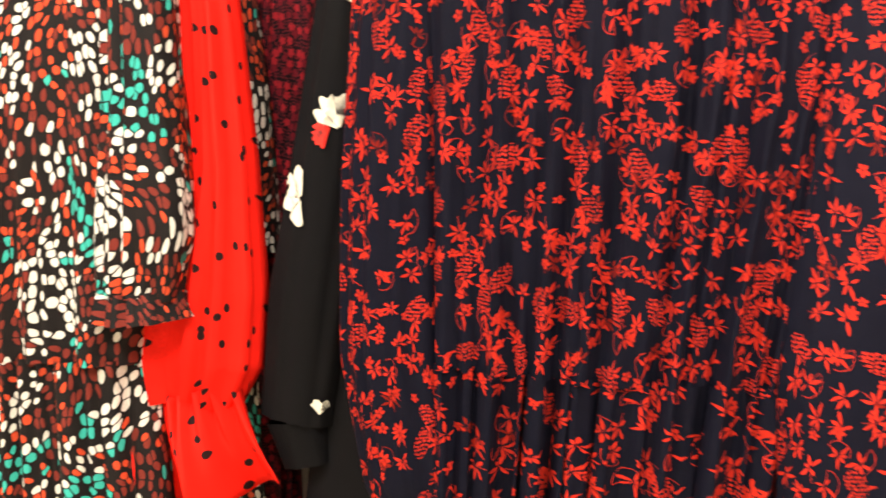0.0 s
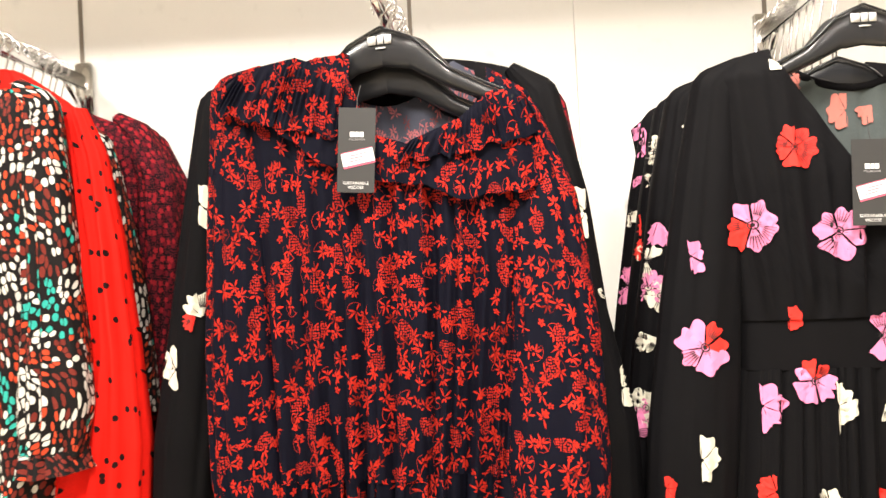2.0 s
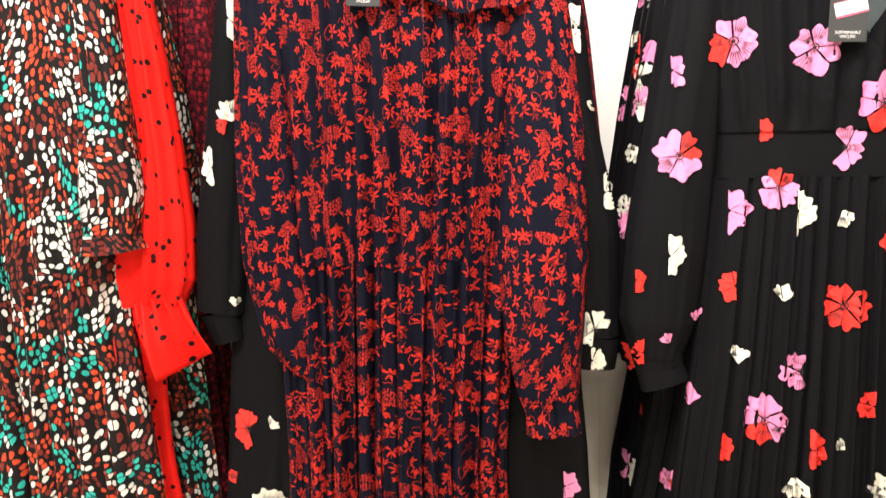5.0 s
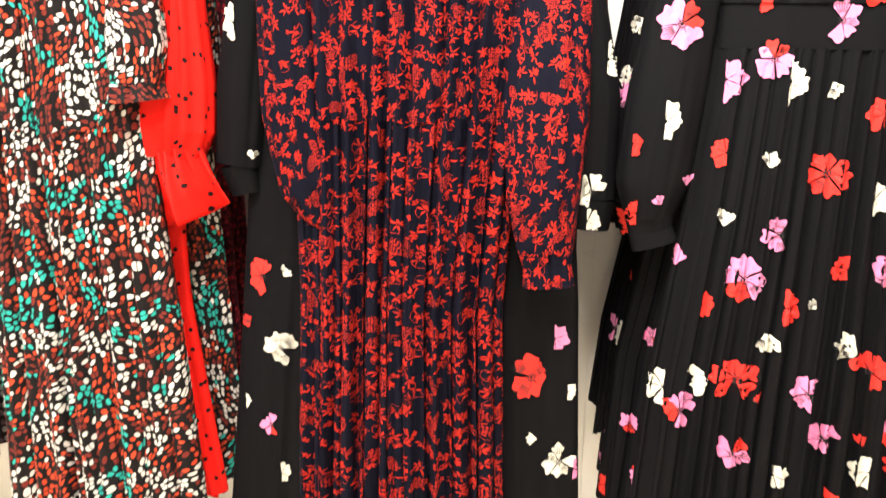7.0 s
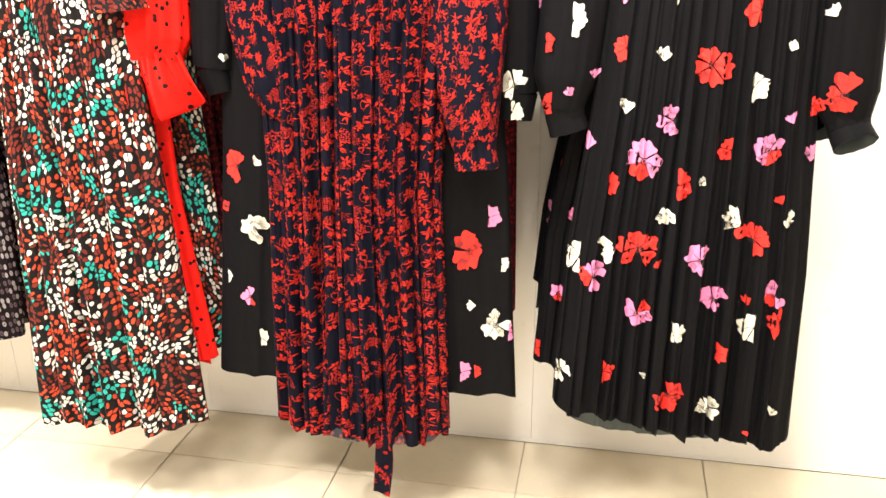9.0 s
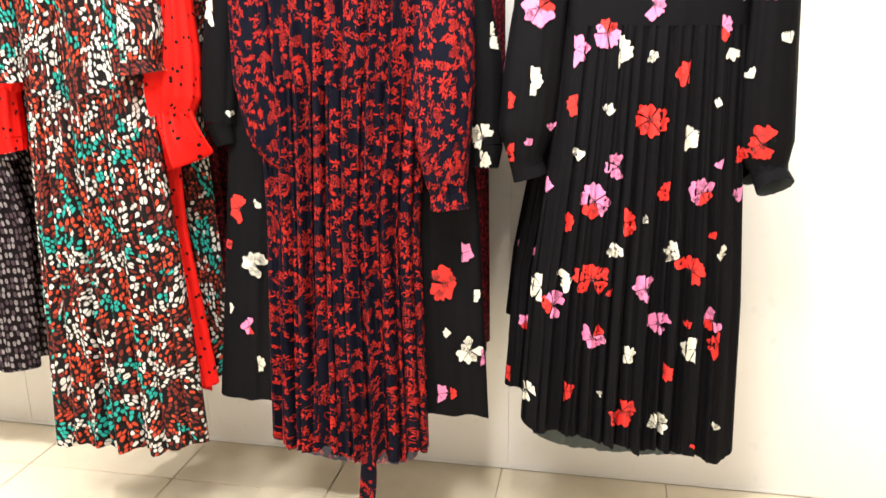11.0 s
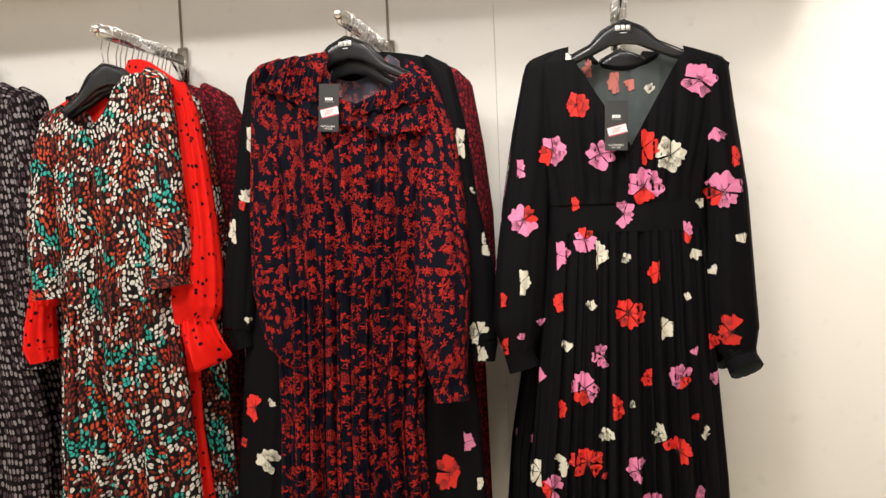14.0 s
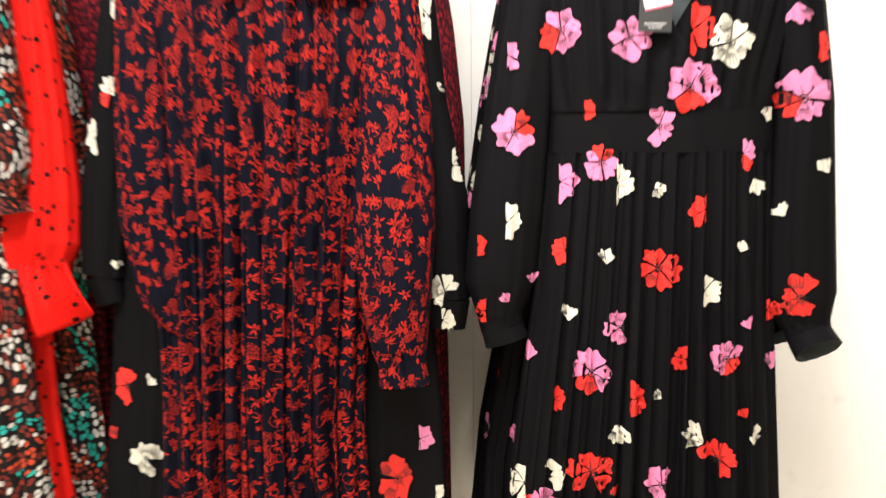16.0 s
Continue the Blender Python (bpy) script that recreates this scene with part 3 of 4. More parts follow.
# unseen slab, sized so that its shadow falls across the top of the wall
structure("trim", box(bmesh.new(), -3.2, 1.2, WALL_Y - 0.53, WALL_Y - 0.001, 2.16, 2.2, 0.003), M_WALL, "unseen cream canopy shelf that shades the upper wall")
floor = structure("floor", box(bmesh.new(), -3.3, 3.3, -3.3, WALL_Y + 0.1, -0.1, -0.004), M_GROUT, "cream stone tile floor with grey joints")

# ---- dresses ----


def poppy_dress(cx, cy, label, flowers, seed, wide=1.0, drop=0.0, sleeves=True, group="dresses on the chrome arms", closed=False, hem=0.344):
    d = thing("dress", label, "dress", group, (0, 0, 0))
    top = [(0, 1.634 - drop, -0.185 * wide, 0.192 * wide, 0.012), (0.1, 1.6 - drop, -0.216 * wide, 0.222 * wide, 0.034), (0.4, 1.46 - drop, -0.2 * wide, 0.2 * wide, 0.045),
           (0.8, 1.33 - drop, -0.18 * wide, 0.168 * wide, 0.045), (1, 1.285 - drop, -0.176 * wide, 0.165 * wide, 0.042)]
    band = [(0, 1.287 - drop, -0.176 * wide, 0.165 * wide, 0.042), (1, 1.222 - drop, -0.178 * wide, 0.168 * wide, 0.043)]
    more = 0.034 if closed else 0.0
    skirt = [(0, 1.224 - drop, -0.178 * wide, 0.168 * wide, 0.043), (0.3, 0.98, -0.2 * wide - more * 0.5, 0.176 * wide, 0.05), (0.65, 0.68, -0.235 * wide - more, 0.196 * wide, 0.056), (1, hem, -0.252 * wide - more, 0.205 * wide, 0.06)]
    obs = [part("bodice", bodice_front(cx, cy, top, round_neck(1.634 - drop, 1.585 - drop, 0.06) if closed else wrap_neck(1.614 - drop, 1.33 - drop, 1.392 - drop, -0.118, 0.124, 0.055), 13, 0.007, seed, lean=-0.012, keep=False), M_BLACK, d)]
    obs.append(part("waistband", skirt_tube(cx, cy, band, 3, 0.001, seed + 1, 0, rows_n=6), M_BLACK, d))
    obs.append(part("skirt", skirt_tube(cx, cy, skirt, 16, 0.012, seed + 2, 0.02, tilt=0.018, cols=190), M_BLACK, d))
    back = [(0, 1.618 - drop, -0.19 * wide, 0.19 * wide, 0.03), (0.3, 1.2, -0.17 * wide, 0.16 * wide, 0.045), (1, hem, -0.25 * wide, 0.18 * wide, 0.05)]
    rear = part("back", back_sheet(cx, cy, back, 0.006, seed, 0.068), M_LINING, d, "grey reverse of the printed cloth")
    band_path = [(cx + 0.088 * q / 4, cy + 0.024, 1.616 - drop - 0.034 * (1 - (q / 4) ** 2)) for q in range(-4, 5)]
    part("neck_band", sweep(band_path, [(0.005, 0.002)] * 9, 8), M_BLACK, d)
    printed_flowers([(-0.012, 1.552, 0.024, "f4", 190), (0.022, 1.558, 0.022, "f3", 200), (0.052, 1.522, 0.02, "c3", 50), (-0.07, 1.59, 0.02, "f4", 200), (-0.06, 0.345, 0.03, "p5", 200), (0.02, 0.34, 0.034, "f6", 180), (-0.16, 0.37, 0.026, "f5", 200), (0.1, 0.335, 0.02, "f5", 200)], cx, bvh_of([rear]), rear, seed)
    if sleeves:
        near = [(-0.15, cy, 1.619), (-0.184, cy, 1.586), (-0.2, cy, 1.47), (-0.222, cy - 0.005, 1.3), (-0.24, cy - 0.01, 1.13), (-0.25, cy - 0.012, 1.02), (-0.252, cy - 0.012, 0.965)]
        far = [(0.15, cy, 1.6), (0.188, cy, 1.566), (0.195, cy, 1.45), (0.208, cy - 0.005, 1.3), (0.21, cy - 0.01, 1.12), (0.215, cy - 0.012, 1.0), (0.222, cy - 0.012, 0.955)]
        rn = [(0.01, 0.016), (0.032, 0.026), (0.042, 0.034), (0.05, 0.036), (0.058, 0.036), (0.056, 0.034), (0.036, 0.026)]
        rf = [(0.01, 0.016), (0.03, 0.026), (0.036, 0.034), (0.042, 0.036), (0.05, 0.036), (0.052, 0.034), (0.038, 0.026)]
        for nm, path, rad, k in (("n", near, rn, 1), ("f", far, rf, 2)):
            path = [(cx + x * wide, y, z - drop) for x, y, z in path]
            obs.append(part("sleeve", sweep(path, rad, 40, 0.13, seed + 9 * k, ends=False), M_BLACK, d))
            x, y, z = path[-1]
            band = [(x, y, z + 0.004), (x + 0.004, y, z - 0.02), (x + 0.012, y, z - 0.045)] if k == 1 else [(x, y, z + 0.006), (x + 0.004, y - 0.008, z - 0.014), (x + 0.012, y - 0.032, z - 0.034)]
            obs.append(cuff(band, [(0.037, 0.026), (0.034, 0.022), (0.036, 0.022)], M_BLACK, d, seed + k))
            if k == 2:
                part("cuff_lining", sweep(band, [(0.034, 0.023), (0.031, 0.019), (0.0335, 0.02)], 26, 0.1, seed + k, ends=False), M_LINING, d, "grey reverse inside the cuff")
    printed_flowers(flowers, cx, bvh_of(obs), d, seed)
    return d


def scattered(seed, width, z0, z1, count):
    r = random.Random(seed)
    return [(r.uniform(-width, width), r.uniform(z0, z1), r.uniform(0.015, 0.036), r.choice("rpcm") + r.choice("34567"), r.randrange(360)) for _ in range(count)]


def edge_flowers(seed):
    r = random.Random(seed)
    return [(r.uniform(-0.29, -0.19), 0.98 + 0.6 * (i + r.random()) / 13, r.uniform(0.02, 0.034), r.choice("ccccpr") + r.choice("3456"), r.randrange(360)) for i in range(13)]


BODICE = [(-0.105, 1.5, 0.029, 'r7', 0), (0.153, 1.54, 0.04, 'p7', 40), (-0.158, 1.406, 0.037, 'm7', 20), (-0.058, 1.393, 0.034, 'p7', 80), (0.032, 1.4, 0.034, 'r4', 60), (0.09, 1.382, 0.038, 'c7', 10), (0.032, 1.318, 0.042, 'm7', 90), (-0.012, 1.262, 0.028, 'p5', 250), (-0.121, 1.287, 0.016, 'r4', 90), (0.158, 1.289, 0.019, 'c3', 200), (0.182, 1.439, 0.024, 'p3', 250)]
SLEEVE_NEAR = [(-0.237, 1.371, 0.021, 'p4', 0), (-0.227, 1.256, 0.035, 'm7', 60), (-0.239, 1.117, 0.026, 'c4', 70), (-0.284, 1.082, 0.016, 'r4', 30), (-0.273, 0.975, 0.019, 'r4', 150), (-0.236, 0.99, 0.016, 'p3', 90), (-0.2, 1.018, 0.015, 'p3', 60), (-0.125, 1.6, 0.013, 'c3', 10)]
SLEEVE_FAR = [(0.217, 1.375, 0.021, 'r4', 90), (0.195, 1.299, 0.043, 'm7', 20), (0.237, 1.189, 0.021, 'c3', 90), (0.177, 1.125, 0.018, 'c3', 100), (0.203, 1.002, 0.037, 'r6', 60), (0.162, 0.979, 0.019, 'r4', 90)]
SKIRT_TOP = [(-0.096, 1.209, 0.031, 'm7', 50), (-0.071, 1.178, 0.028, 'c4', 300), (-0.157, 1.178, 0.028, 'p4', 60), (-0.014, 1.179, 0.019, 'c3', 270), (0.059, 1.137, 0.024, 'r4', 180), (0.114, 1.22, 0.022, 'm4', 90), (0.13, 1.183, 0.02, 'c3', 270), (-0.149, 1.073, 0.021, 'r4', 180), (-0.086, 1.052, 0.019, 'c3', 60), (-0.008, 1.048, 0.037, 'r7', 30), (0.061, 1.013, 0.025, 'c4', 70), (0.115, 1.07, 0.016, 'c3', 45), (-0.064, 0.954, 0.03, 'p5', 80), (-0.143, 0.96, 0.025, 'c3', 60)]
SKIRT_MID = [(-0.106, 0.88, 0.039, 'm7', 10), (-0.163, 0.833, 0.021, 'r4', 60), (-0.046, 0.843, 0.025, 'r4', 30), (-0.069, 0.802, 0.028, 'c3', 260), (0.001, 0.843, 0.016, 'c3', 120), (0.036, 0.907, 0.022, 'r4', 100), (0.097, 0.907, 0.033, 'm7', 80), (0.133, 0.952, 0.016, 'p3', 90), (0.089, 0.748, 0.037, 'r5', 300), (0.066, 0.776, 0.028, 'c3', 130), (-0.106, 0.72, 0.041, 'r6', 330), (-0.143, 0.723, 0.031, 'c3', 180), (0.003, 0.706, 0.03, 'm5', 70), (-0.184, 0.658, 0.031, 'm6', 20), (-0.211, 0.687, 0.03, 'c4', 110), (-0.207, 0.889, 0.025, 'p3', 60), (0.145, 0.767, 0.015, 'c3', 60), (0.173, 0.882, 0.025, 'p3', 60)]
SKIRT_LOW = [(-0.1, 0.596, 0.033, 'm6', 140), (-0.033, 0.561, 0.023, 'c4', 10), (0.033, 0.631, 0.025, 'p6', 30), (0.049, 0.526, 0.02, 'r4', 80), (0.109, 0.579, 0.027, 'c4', 270), (0.096, 0.622, 0.017, 'r3', 90), (0.139, 0.64, 0.027, 'm5', 100), (0.156, 0.586, 0.027, 'r4', 250), (-0.239, 0.441, 0.029, 'c6', 20), (-0.154, 0.464, 0.022, 'r4', 90), (-0.031, 0.429, 0.033, 'r6', 190), (0.043, 0.406, 0.027, 'c6', 300), (0.162, 0.391, 0.015, 'c3', 40), (0.132, 0.811, 0.014, 'r3', 90), (0.15, 0.782, 0.013, 'c3', 60), (-0.066, 0.684, 0.012, 'r3', 90), (0.122, 0.354, 0.01, 'r3', 90), (-0.077, 0.46, 0.012, 'c2', 90)]
BEHIND_TOP = [(-0.263, 1.475, 0.03, 'c4', 90), (-0.265, 1.321, 0.028, 'c3', 90), (-0.274, 1.324, 0.018, 'r3', 180), (-0.305, 1.253, 0.028, 'c4', 100), (-0.288, 1.031, 0.013, 'c3', 60), (-0.285, 0.825, 0.034, 'r5', 60), (-0.244, 0.828, 0.018, 'c3', 30), (-0.254, 0.696, 0.035, 'c6', 20), (0.264, 1.524, 0.018, 'c4', 270), (0.254, 1.437, 0.038, 'c4', 110), (0.291, 1.31, 0.028, 'c3', 80), (0.289, 1.203, 0.023, 'c4', 90), (0.274, 1.0, 0.028, 'c5', 30), (0.27, 0.952, 0.024, 'c4', 300), (0.19, 0.673, 0.041, 'r7', 40), (0.227, 0.742, 0.023, 'p4', 90), (0.137, 0.813, 0.018, 'r3', 200), (0.155, 0.937, 0.02, 'p3', 80)]
BEHIND_LOW = [(-0.317, 0.724, 0.02, 'r3', 90), (-0.331, 0.583, 0.013, 'c4', 60), (-0.281, 0.54, 0.025, 'm5', 80), (-0.264, 0.447, 0.02, 'c4', 90), (0.253, 0.644, 0.015, 'c4', 45), (0.204, 0.557, 0.018, 'c3', 150), (0.243, 0.512, 0.035, 'c6', 100), (0.269, 0.496, 0.022, 'p4', 300), (0.174, 0.408, 0.022, 'p4', 80), (0.201, 0.408, 0.014, 'r4', 90)]

ARM_C, ARM_B, ARM_A, ARM_D = 0.6, -0.015, -0.63, -1.243
poppy_dress(ARM_C, 0.775, "black V neck midi dress with red, pink and cream poppies", BODICE + SLEEVE_NEAR + SLEEVE_FAR + SKIRT_TOP + SKIRT_MID + SKIRT_LOW, 11)
for k in range(4):
    poppy_dress(ARM_C - (0.014, 0.022, 0.034, 0.046)[k], 0.878 + 0.06 * k, "black poppy print midi dress hanging behind another on the rail", scattered(70 + k, 0.31, 0.36, 1.58, 85) + edge_flowers(170 + k), 21 + 7 * k, 1.0 - 0.015 * k, 0.004 * k, sleeves=k < 3, closed=True, hem=(0.375, 0.41, 0.45, 0.49)[k])


def simple_dress(cx, cy, label, cloth, seed, spec, group="dresses on the chrome arms", back_cloth=None, uv0=0.0):
    """A dress with a gathered skirt: spec holds its tables."""
    d = thing("dress", label, "dress", group, (0, 0, 0))
    part("bodice", bodice_front(cx, cy, spec["top"], spec["neck"], spec.get("tucks", 8), spec.get("tuck_depth", 0.005), seed, uv0, lean=spec.get("lean", 0.0)), cloth, d)
    part("skirt", skirt_tube(cx, cy, spec["skirt"], spec.get("folds", 9), spec.get("depth", 0.008), seed if spec.get("seamless") else seed + 2, spec.get("hem", 0.012), uv0, base=spec.get("base", 0.35), tilt=spec.get("tilt", 0.0)), cloth, d)
    s, t = spec["skirt"], spec["top"]
    back = [(0, t[0][1] - 0.01, t[0][2] * 0.95, t[0][3] * 0.95, 0.03), (0.3, s[0][1], s[0][2], s[0][3], 0.045), (1, s[-1][1], s[-1][2] * 0.97, s[-1][3] * 0.97, 0.05)]
    part("back", back_sheet(cx, cy, back, 0.006, seed, spec.get("back_drop", 0.012), uv0 + 2, spec.get("scoop", 0.034)), back_cloth or cloth, d)
    for i, (path, rad) in enumerate(spec.get("sleeves", ())):
        part("sleeve", sweep([(cx + x, cy + y, z) for x, y, z in path], rad, 56, spec.get("crush", 0.14), seed + 5 * i, ends=False, uv_u=uv0 + i * 0.37, pleats=spec.get("pleats", 7)), cloth, d)
    for i, (path, rad) in enumerate(spec.get("cuffs", ())):
        part("cuff", sweep([(cx + x, cy + y, z) for x, y, z in path], rad, 60, spec.get("cuff_crush", 0.22), seed + 50 + i, ends=False, uv_u=uv0 + 1 + i * 0.37, pleats=spec.get("cuff_pleats", 7)), cloth, d)
    return d


# navy floral dress on the middle arm
NAVY = dict(
    base=0.95, seamless=True, top=[(0, 1.658, -0.18, 0.14, 0.012), (0.08, 1.615, -0.236, 0.186, 0.036), (0.24, 1.53, -0.226, 0.2, 0.044), (0.5, 1.38, -0.215, 0.2, 0.05), (1, 1.11, -0.205, 0.165, 0.052)],
    skirt=[(0, 1.115, -0.205, 0.165, 0.052), (0.4, 0.8, -0.205, 0.14, 0.055), (1, 0.275, -0.225, 0.152, 0.062)],
    neck=round_neck(1.62, 1.5, 0.088, 0.045), tucks=17, tuck_depth=0.013, folds=17, depth=0.017, hem=0.032, back_drop=0.078, scoop=0.055,
    sleeves=(([(-0.16, 0, 1.645), (-0.2, 0, 1.613), (-0.198, -0.012, 1.45), (-0.2, -0.02, 1.28), (-0.196, -0.026, 1.12), (-0.178, -0.03, 1.0), (-0.155, -0.03, 0.945)],
              [(0.01, 0.014), (0.034, 0.024), (0.044, 0.03), (0.05, 0.034), (0.052, 0.036), (0.045, 0.03), (0.02, 0.02)]),
             ([(0.13, 0, 1.605), (0.17, 0, 1.565), (0.196, -0.012, 1.45), (0.205, -0.022, 1.28), (0.2, -0.032, 1.12), (0.2, -0.036, 1.0), (0.206, -0.038, 0.915)],
              [(0.01, 0.014), (0.03, 0.024), (0.046, 0.03), (0.056, 0.034), (0.064, 0.036), (0.056, 0.034), (0.043, 0.026)])),
    cuffs=(([(0.206, -0.038, 0.922), (0.211, -0.038, 0.89), (0.214, -0.038, 0.858)], [(0.043, 0.026), (0.037, 0.02), (0.04, 0.022)]),))
navy = simple_dress(ARM_B, 0.755, "navy midi dress with red floral print and frilled collar", M_NAVY, 31, NAVY, back_cloth=M_NAVY_BACK)


def frill(low, high, material, parent, y, seed, name="collar_frill", deep=0.012, ruff=0.007):
    """A frilled strip between a neckline curve and a lower curve."""
    rows, uvs = [], []
    n = 220
    fo = Folds(seed, 6)
    for j in range(13):
        v = j / 12
        row, uvr = [], []
        for i in range(n + 1):
            t = i / n
            xh, zh = lerp_table(high, t)
            xl, zl = lerp_table(low, t)
            x, z = xh + (xl - xh) * v, zh + (zl - zh) * v
            f = fo.at(t * 2 - 1, 0.2)
            tiny = 0.0022 * math.sin(t * 130 + 4 * math.sin(t * 11)) * math.sin(3.1 * v)
            mid = max(-1.0, min(1.0, (x - ARM_B) / 0.24))
            row.append(Vector((x, y - deep * v + 0.045 * mid ** 4 + ruff * f * v - 0.003 * math.sin(3.1 * v) + tiny, z + 0.004 * f * v)))
            uvr.append((x * 1.35 + seed, z + seed))
        rows.append(row)
        uvs.append(uvr)
    return part(name, sheet(rows, uvs), material, parent)


frill([(0, -0.24, 1.61), (0.15, -0.18, 1.582), (0.35, -0.1, 1.515), (0.5, -0.03, 1.485), (0.62, 0.03, 1.478), (0.75, 0.09, 1.455), (0.88, 0.15, 1.462), (1, 0.2, 1.484)],
      [(0, -0.195, 1.636), (0.15, -0.13, 1.64), (0.35, -0.066, 1.612), (0.5, -0.03, 1.545), (0.62, 0.02, 1.528), (0.75, 0.082, 1.55), (0.88, 0.13, 1.585), (1, 0.16, 1.588)], M_NAVY, navy, 0.7, 3, deep=0.006, ruff=0.003)
frill([(0, 0.0, 1.505), (0.4, 0.07, 1.51), (0.7, 0.13, 1.522), (1, 0.19, 1.535)],
      [(0, 0.02, 1.532), (0.4, 0.082, 1.556), (0.7, 0.12, 1.588), (1, 0.16, 1.592)], M_NAVY, navy, 0.692, 6, deep=0.005, ruff=0.002)
frill([(0, -0.235, 1.585), (0.5, -0.15, 1.56), (1, -0.07, 1.54)], [(0, -0.195, 1.634), (0.5, -0.12, 1.645), (1, -0.055, 1.62)], M_NAVY, navy, 0.693, 8, deep=0.005, ruff=0.002)
rows, uvs = [], []
for j in range(15):
    z = 0.32 - 0.175 * j / 14
    rows.append([Vector((0.014 + 0.019 * (k / 4 - 0.5) * 2 + 0.012 * (j / 14 - 0.5) - 0.02 * (j / 14) ** 2, 0.692 + 0.004 * math.sin(j * 0.5 + k), z - 0.006 * k / 4 * (j / 14))) for k in range(5)])
    uvs.append([(5 + 0.01 * k, z) for k in range(5)])
part("tie_belt_end", sheet(rows, uvs), M_NAVY, navy)

# behind the navy dress
BEHIND = BEHIND_TOP + BEHIND_LOW


def behind_dress(cy, flowers, seed):
    d = thing("dress", "black poppy print midi dress hanging behind the navy dress", "dress", "dresses on the chrome arms", (0, 0, 0))
    cx = ARM_B
    top = [(0, 1.662, -0.205, 0.19, 0.006), (0.08, 1.63, -0.262, 0.225, 0.01), (0.2, 1.57, -0.27, 0.236, 0.012), (1, 1.2, -0.25, 0.23, 0.035)]
    skirt = [(0, 1.205, -0.288, 0.23, 0.035), (0.5, 0.8, -0.33, 0.265, 0.04), (1, 0.345, -0.382, 0.285, 0.042)]
    obs = [part("bodice", bodice_front(cx, cy, top, round_neck(1.665, 1.625, 0.05), 6, 0.004, seed), M_BLACK, d),
           part("skirt", skirt_tube(cx, cy, skirt, 7, 0.006, seed + 1, 0.022), M_BLACK, d)]
    part("back", back_sheet(cx, cy, [(0, 1.6, -0.2, 0.2, 0.03), (1, 0.36, -0.31, 0.27, 0.045)], 0.006, seed), M_LINING, d, "grey reverse of the printed cloth")
    for k, (path, rad) in enumerate((
            ([(-0.2, 0, 1.648), (-0.242, 0, 1.61), (-0.262, -0.01, 1.46), (-0.283, -0.012, 1.3), (-0.305, -0.014, 1.15), (-0.32, -0.014, 1.02)], [(0.01, 0.014), (0.03, 0.024), (0.034, 0.03), (0.04, 0.03), (0.045, 0.03), (0.04, 0.026)]),
            ([(0.165, 0, 1.64), (0.2, 0, 1.6), (0.226, -0.01, 1.46), (0.242, -0.012, 1.3), (0.27, -0.014, 1.15), (0.27, -0.014, 0.985)], [(0.01, 0.014), (0.03, 0.024), (0.034, 0.03), (0.036, 0.03), (0.04, 0.03), (0.043, 0.026)]))):
        path = [(cx + x, cy + y, z) for x, y, z in path]
        obs.append(part("sleeve", sweep(path, rad, 36, 0.12, seed + k, ends=False), M_BLACK, d))
        x, y, z = path[-1]
        obs.append(cuff([(x, y, z), (x + (0.012 if k == 0 else -0.004), y, z - 0.05)], [(0.034, 0.024), (0.027, 0.018)] if k == 0 else [(0.043, 0.026), (0.038, 0.02)], M_BLACK, d, seed + 3 + k))
    printed_flowers(flowers, cx, bvh_of(obs), d, seed)
    return d


behind_dress(0.81, BEHIND, 41)
DITSY = dict(top=[(0, 1.65, -0.2, 0.19, 0.012), (0.08, 1.618, -0.25, 0.232, 0.035), (0.2, 1.575, -0.25, 0.24, 0.035), (1, 1.2, -0.24, 0.25, 0.04)],
             skirt=[(0, 1.205, -0.24, 0.25, 0.04), (1, 0.45, -0.27, 0.26, 0.045)], neck=round_neck(1.65, 1.55, 0.07),
             sleeves=(([(-0.2, 0, 1.6), (-0.25, 0, 1.35), (-0.26, 0, 1.1)], [(0.03, 0.02), (0.04, 0.03), (0.04, 0.03)]),
                      ([(0.18, 0, 1.635), (0.215, 0, 1.595), (0.235, 0, 1.44), (0.25, 0, 1.27), (0.252, 0, 1.02)], [(0.01, 0.014), (0.03, 0.024), (0.034, 0.03), (0.036, 0.03), (0.036, 0.026)])))
for k, y in enumerate((0.88, 0.95, 1.02)):
    simple_dress(ARM_B, y, "maroon ditsy floral dress hanging at the back of the rail", M_DITSY, 51 + k, DITSY, uv0=k * 0.7)

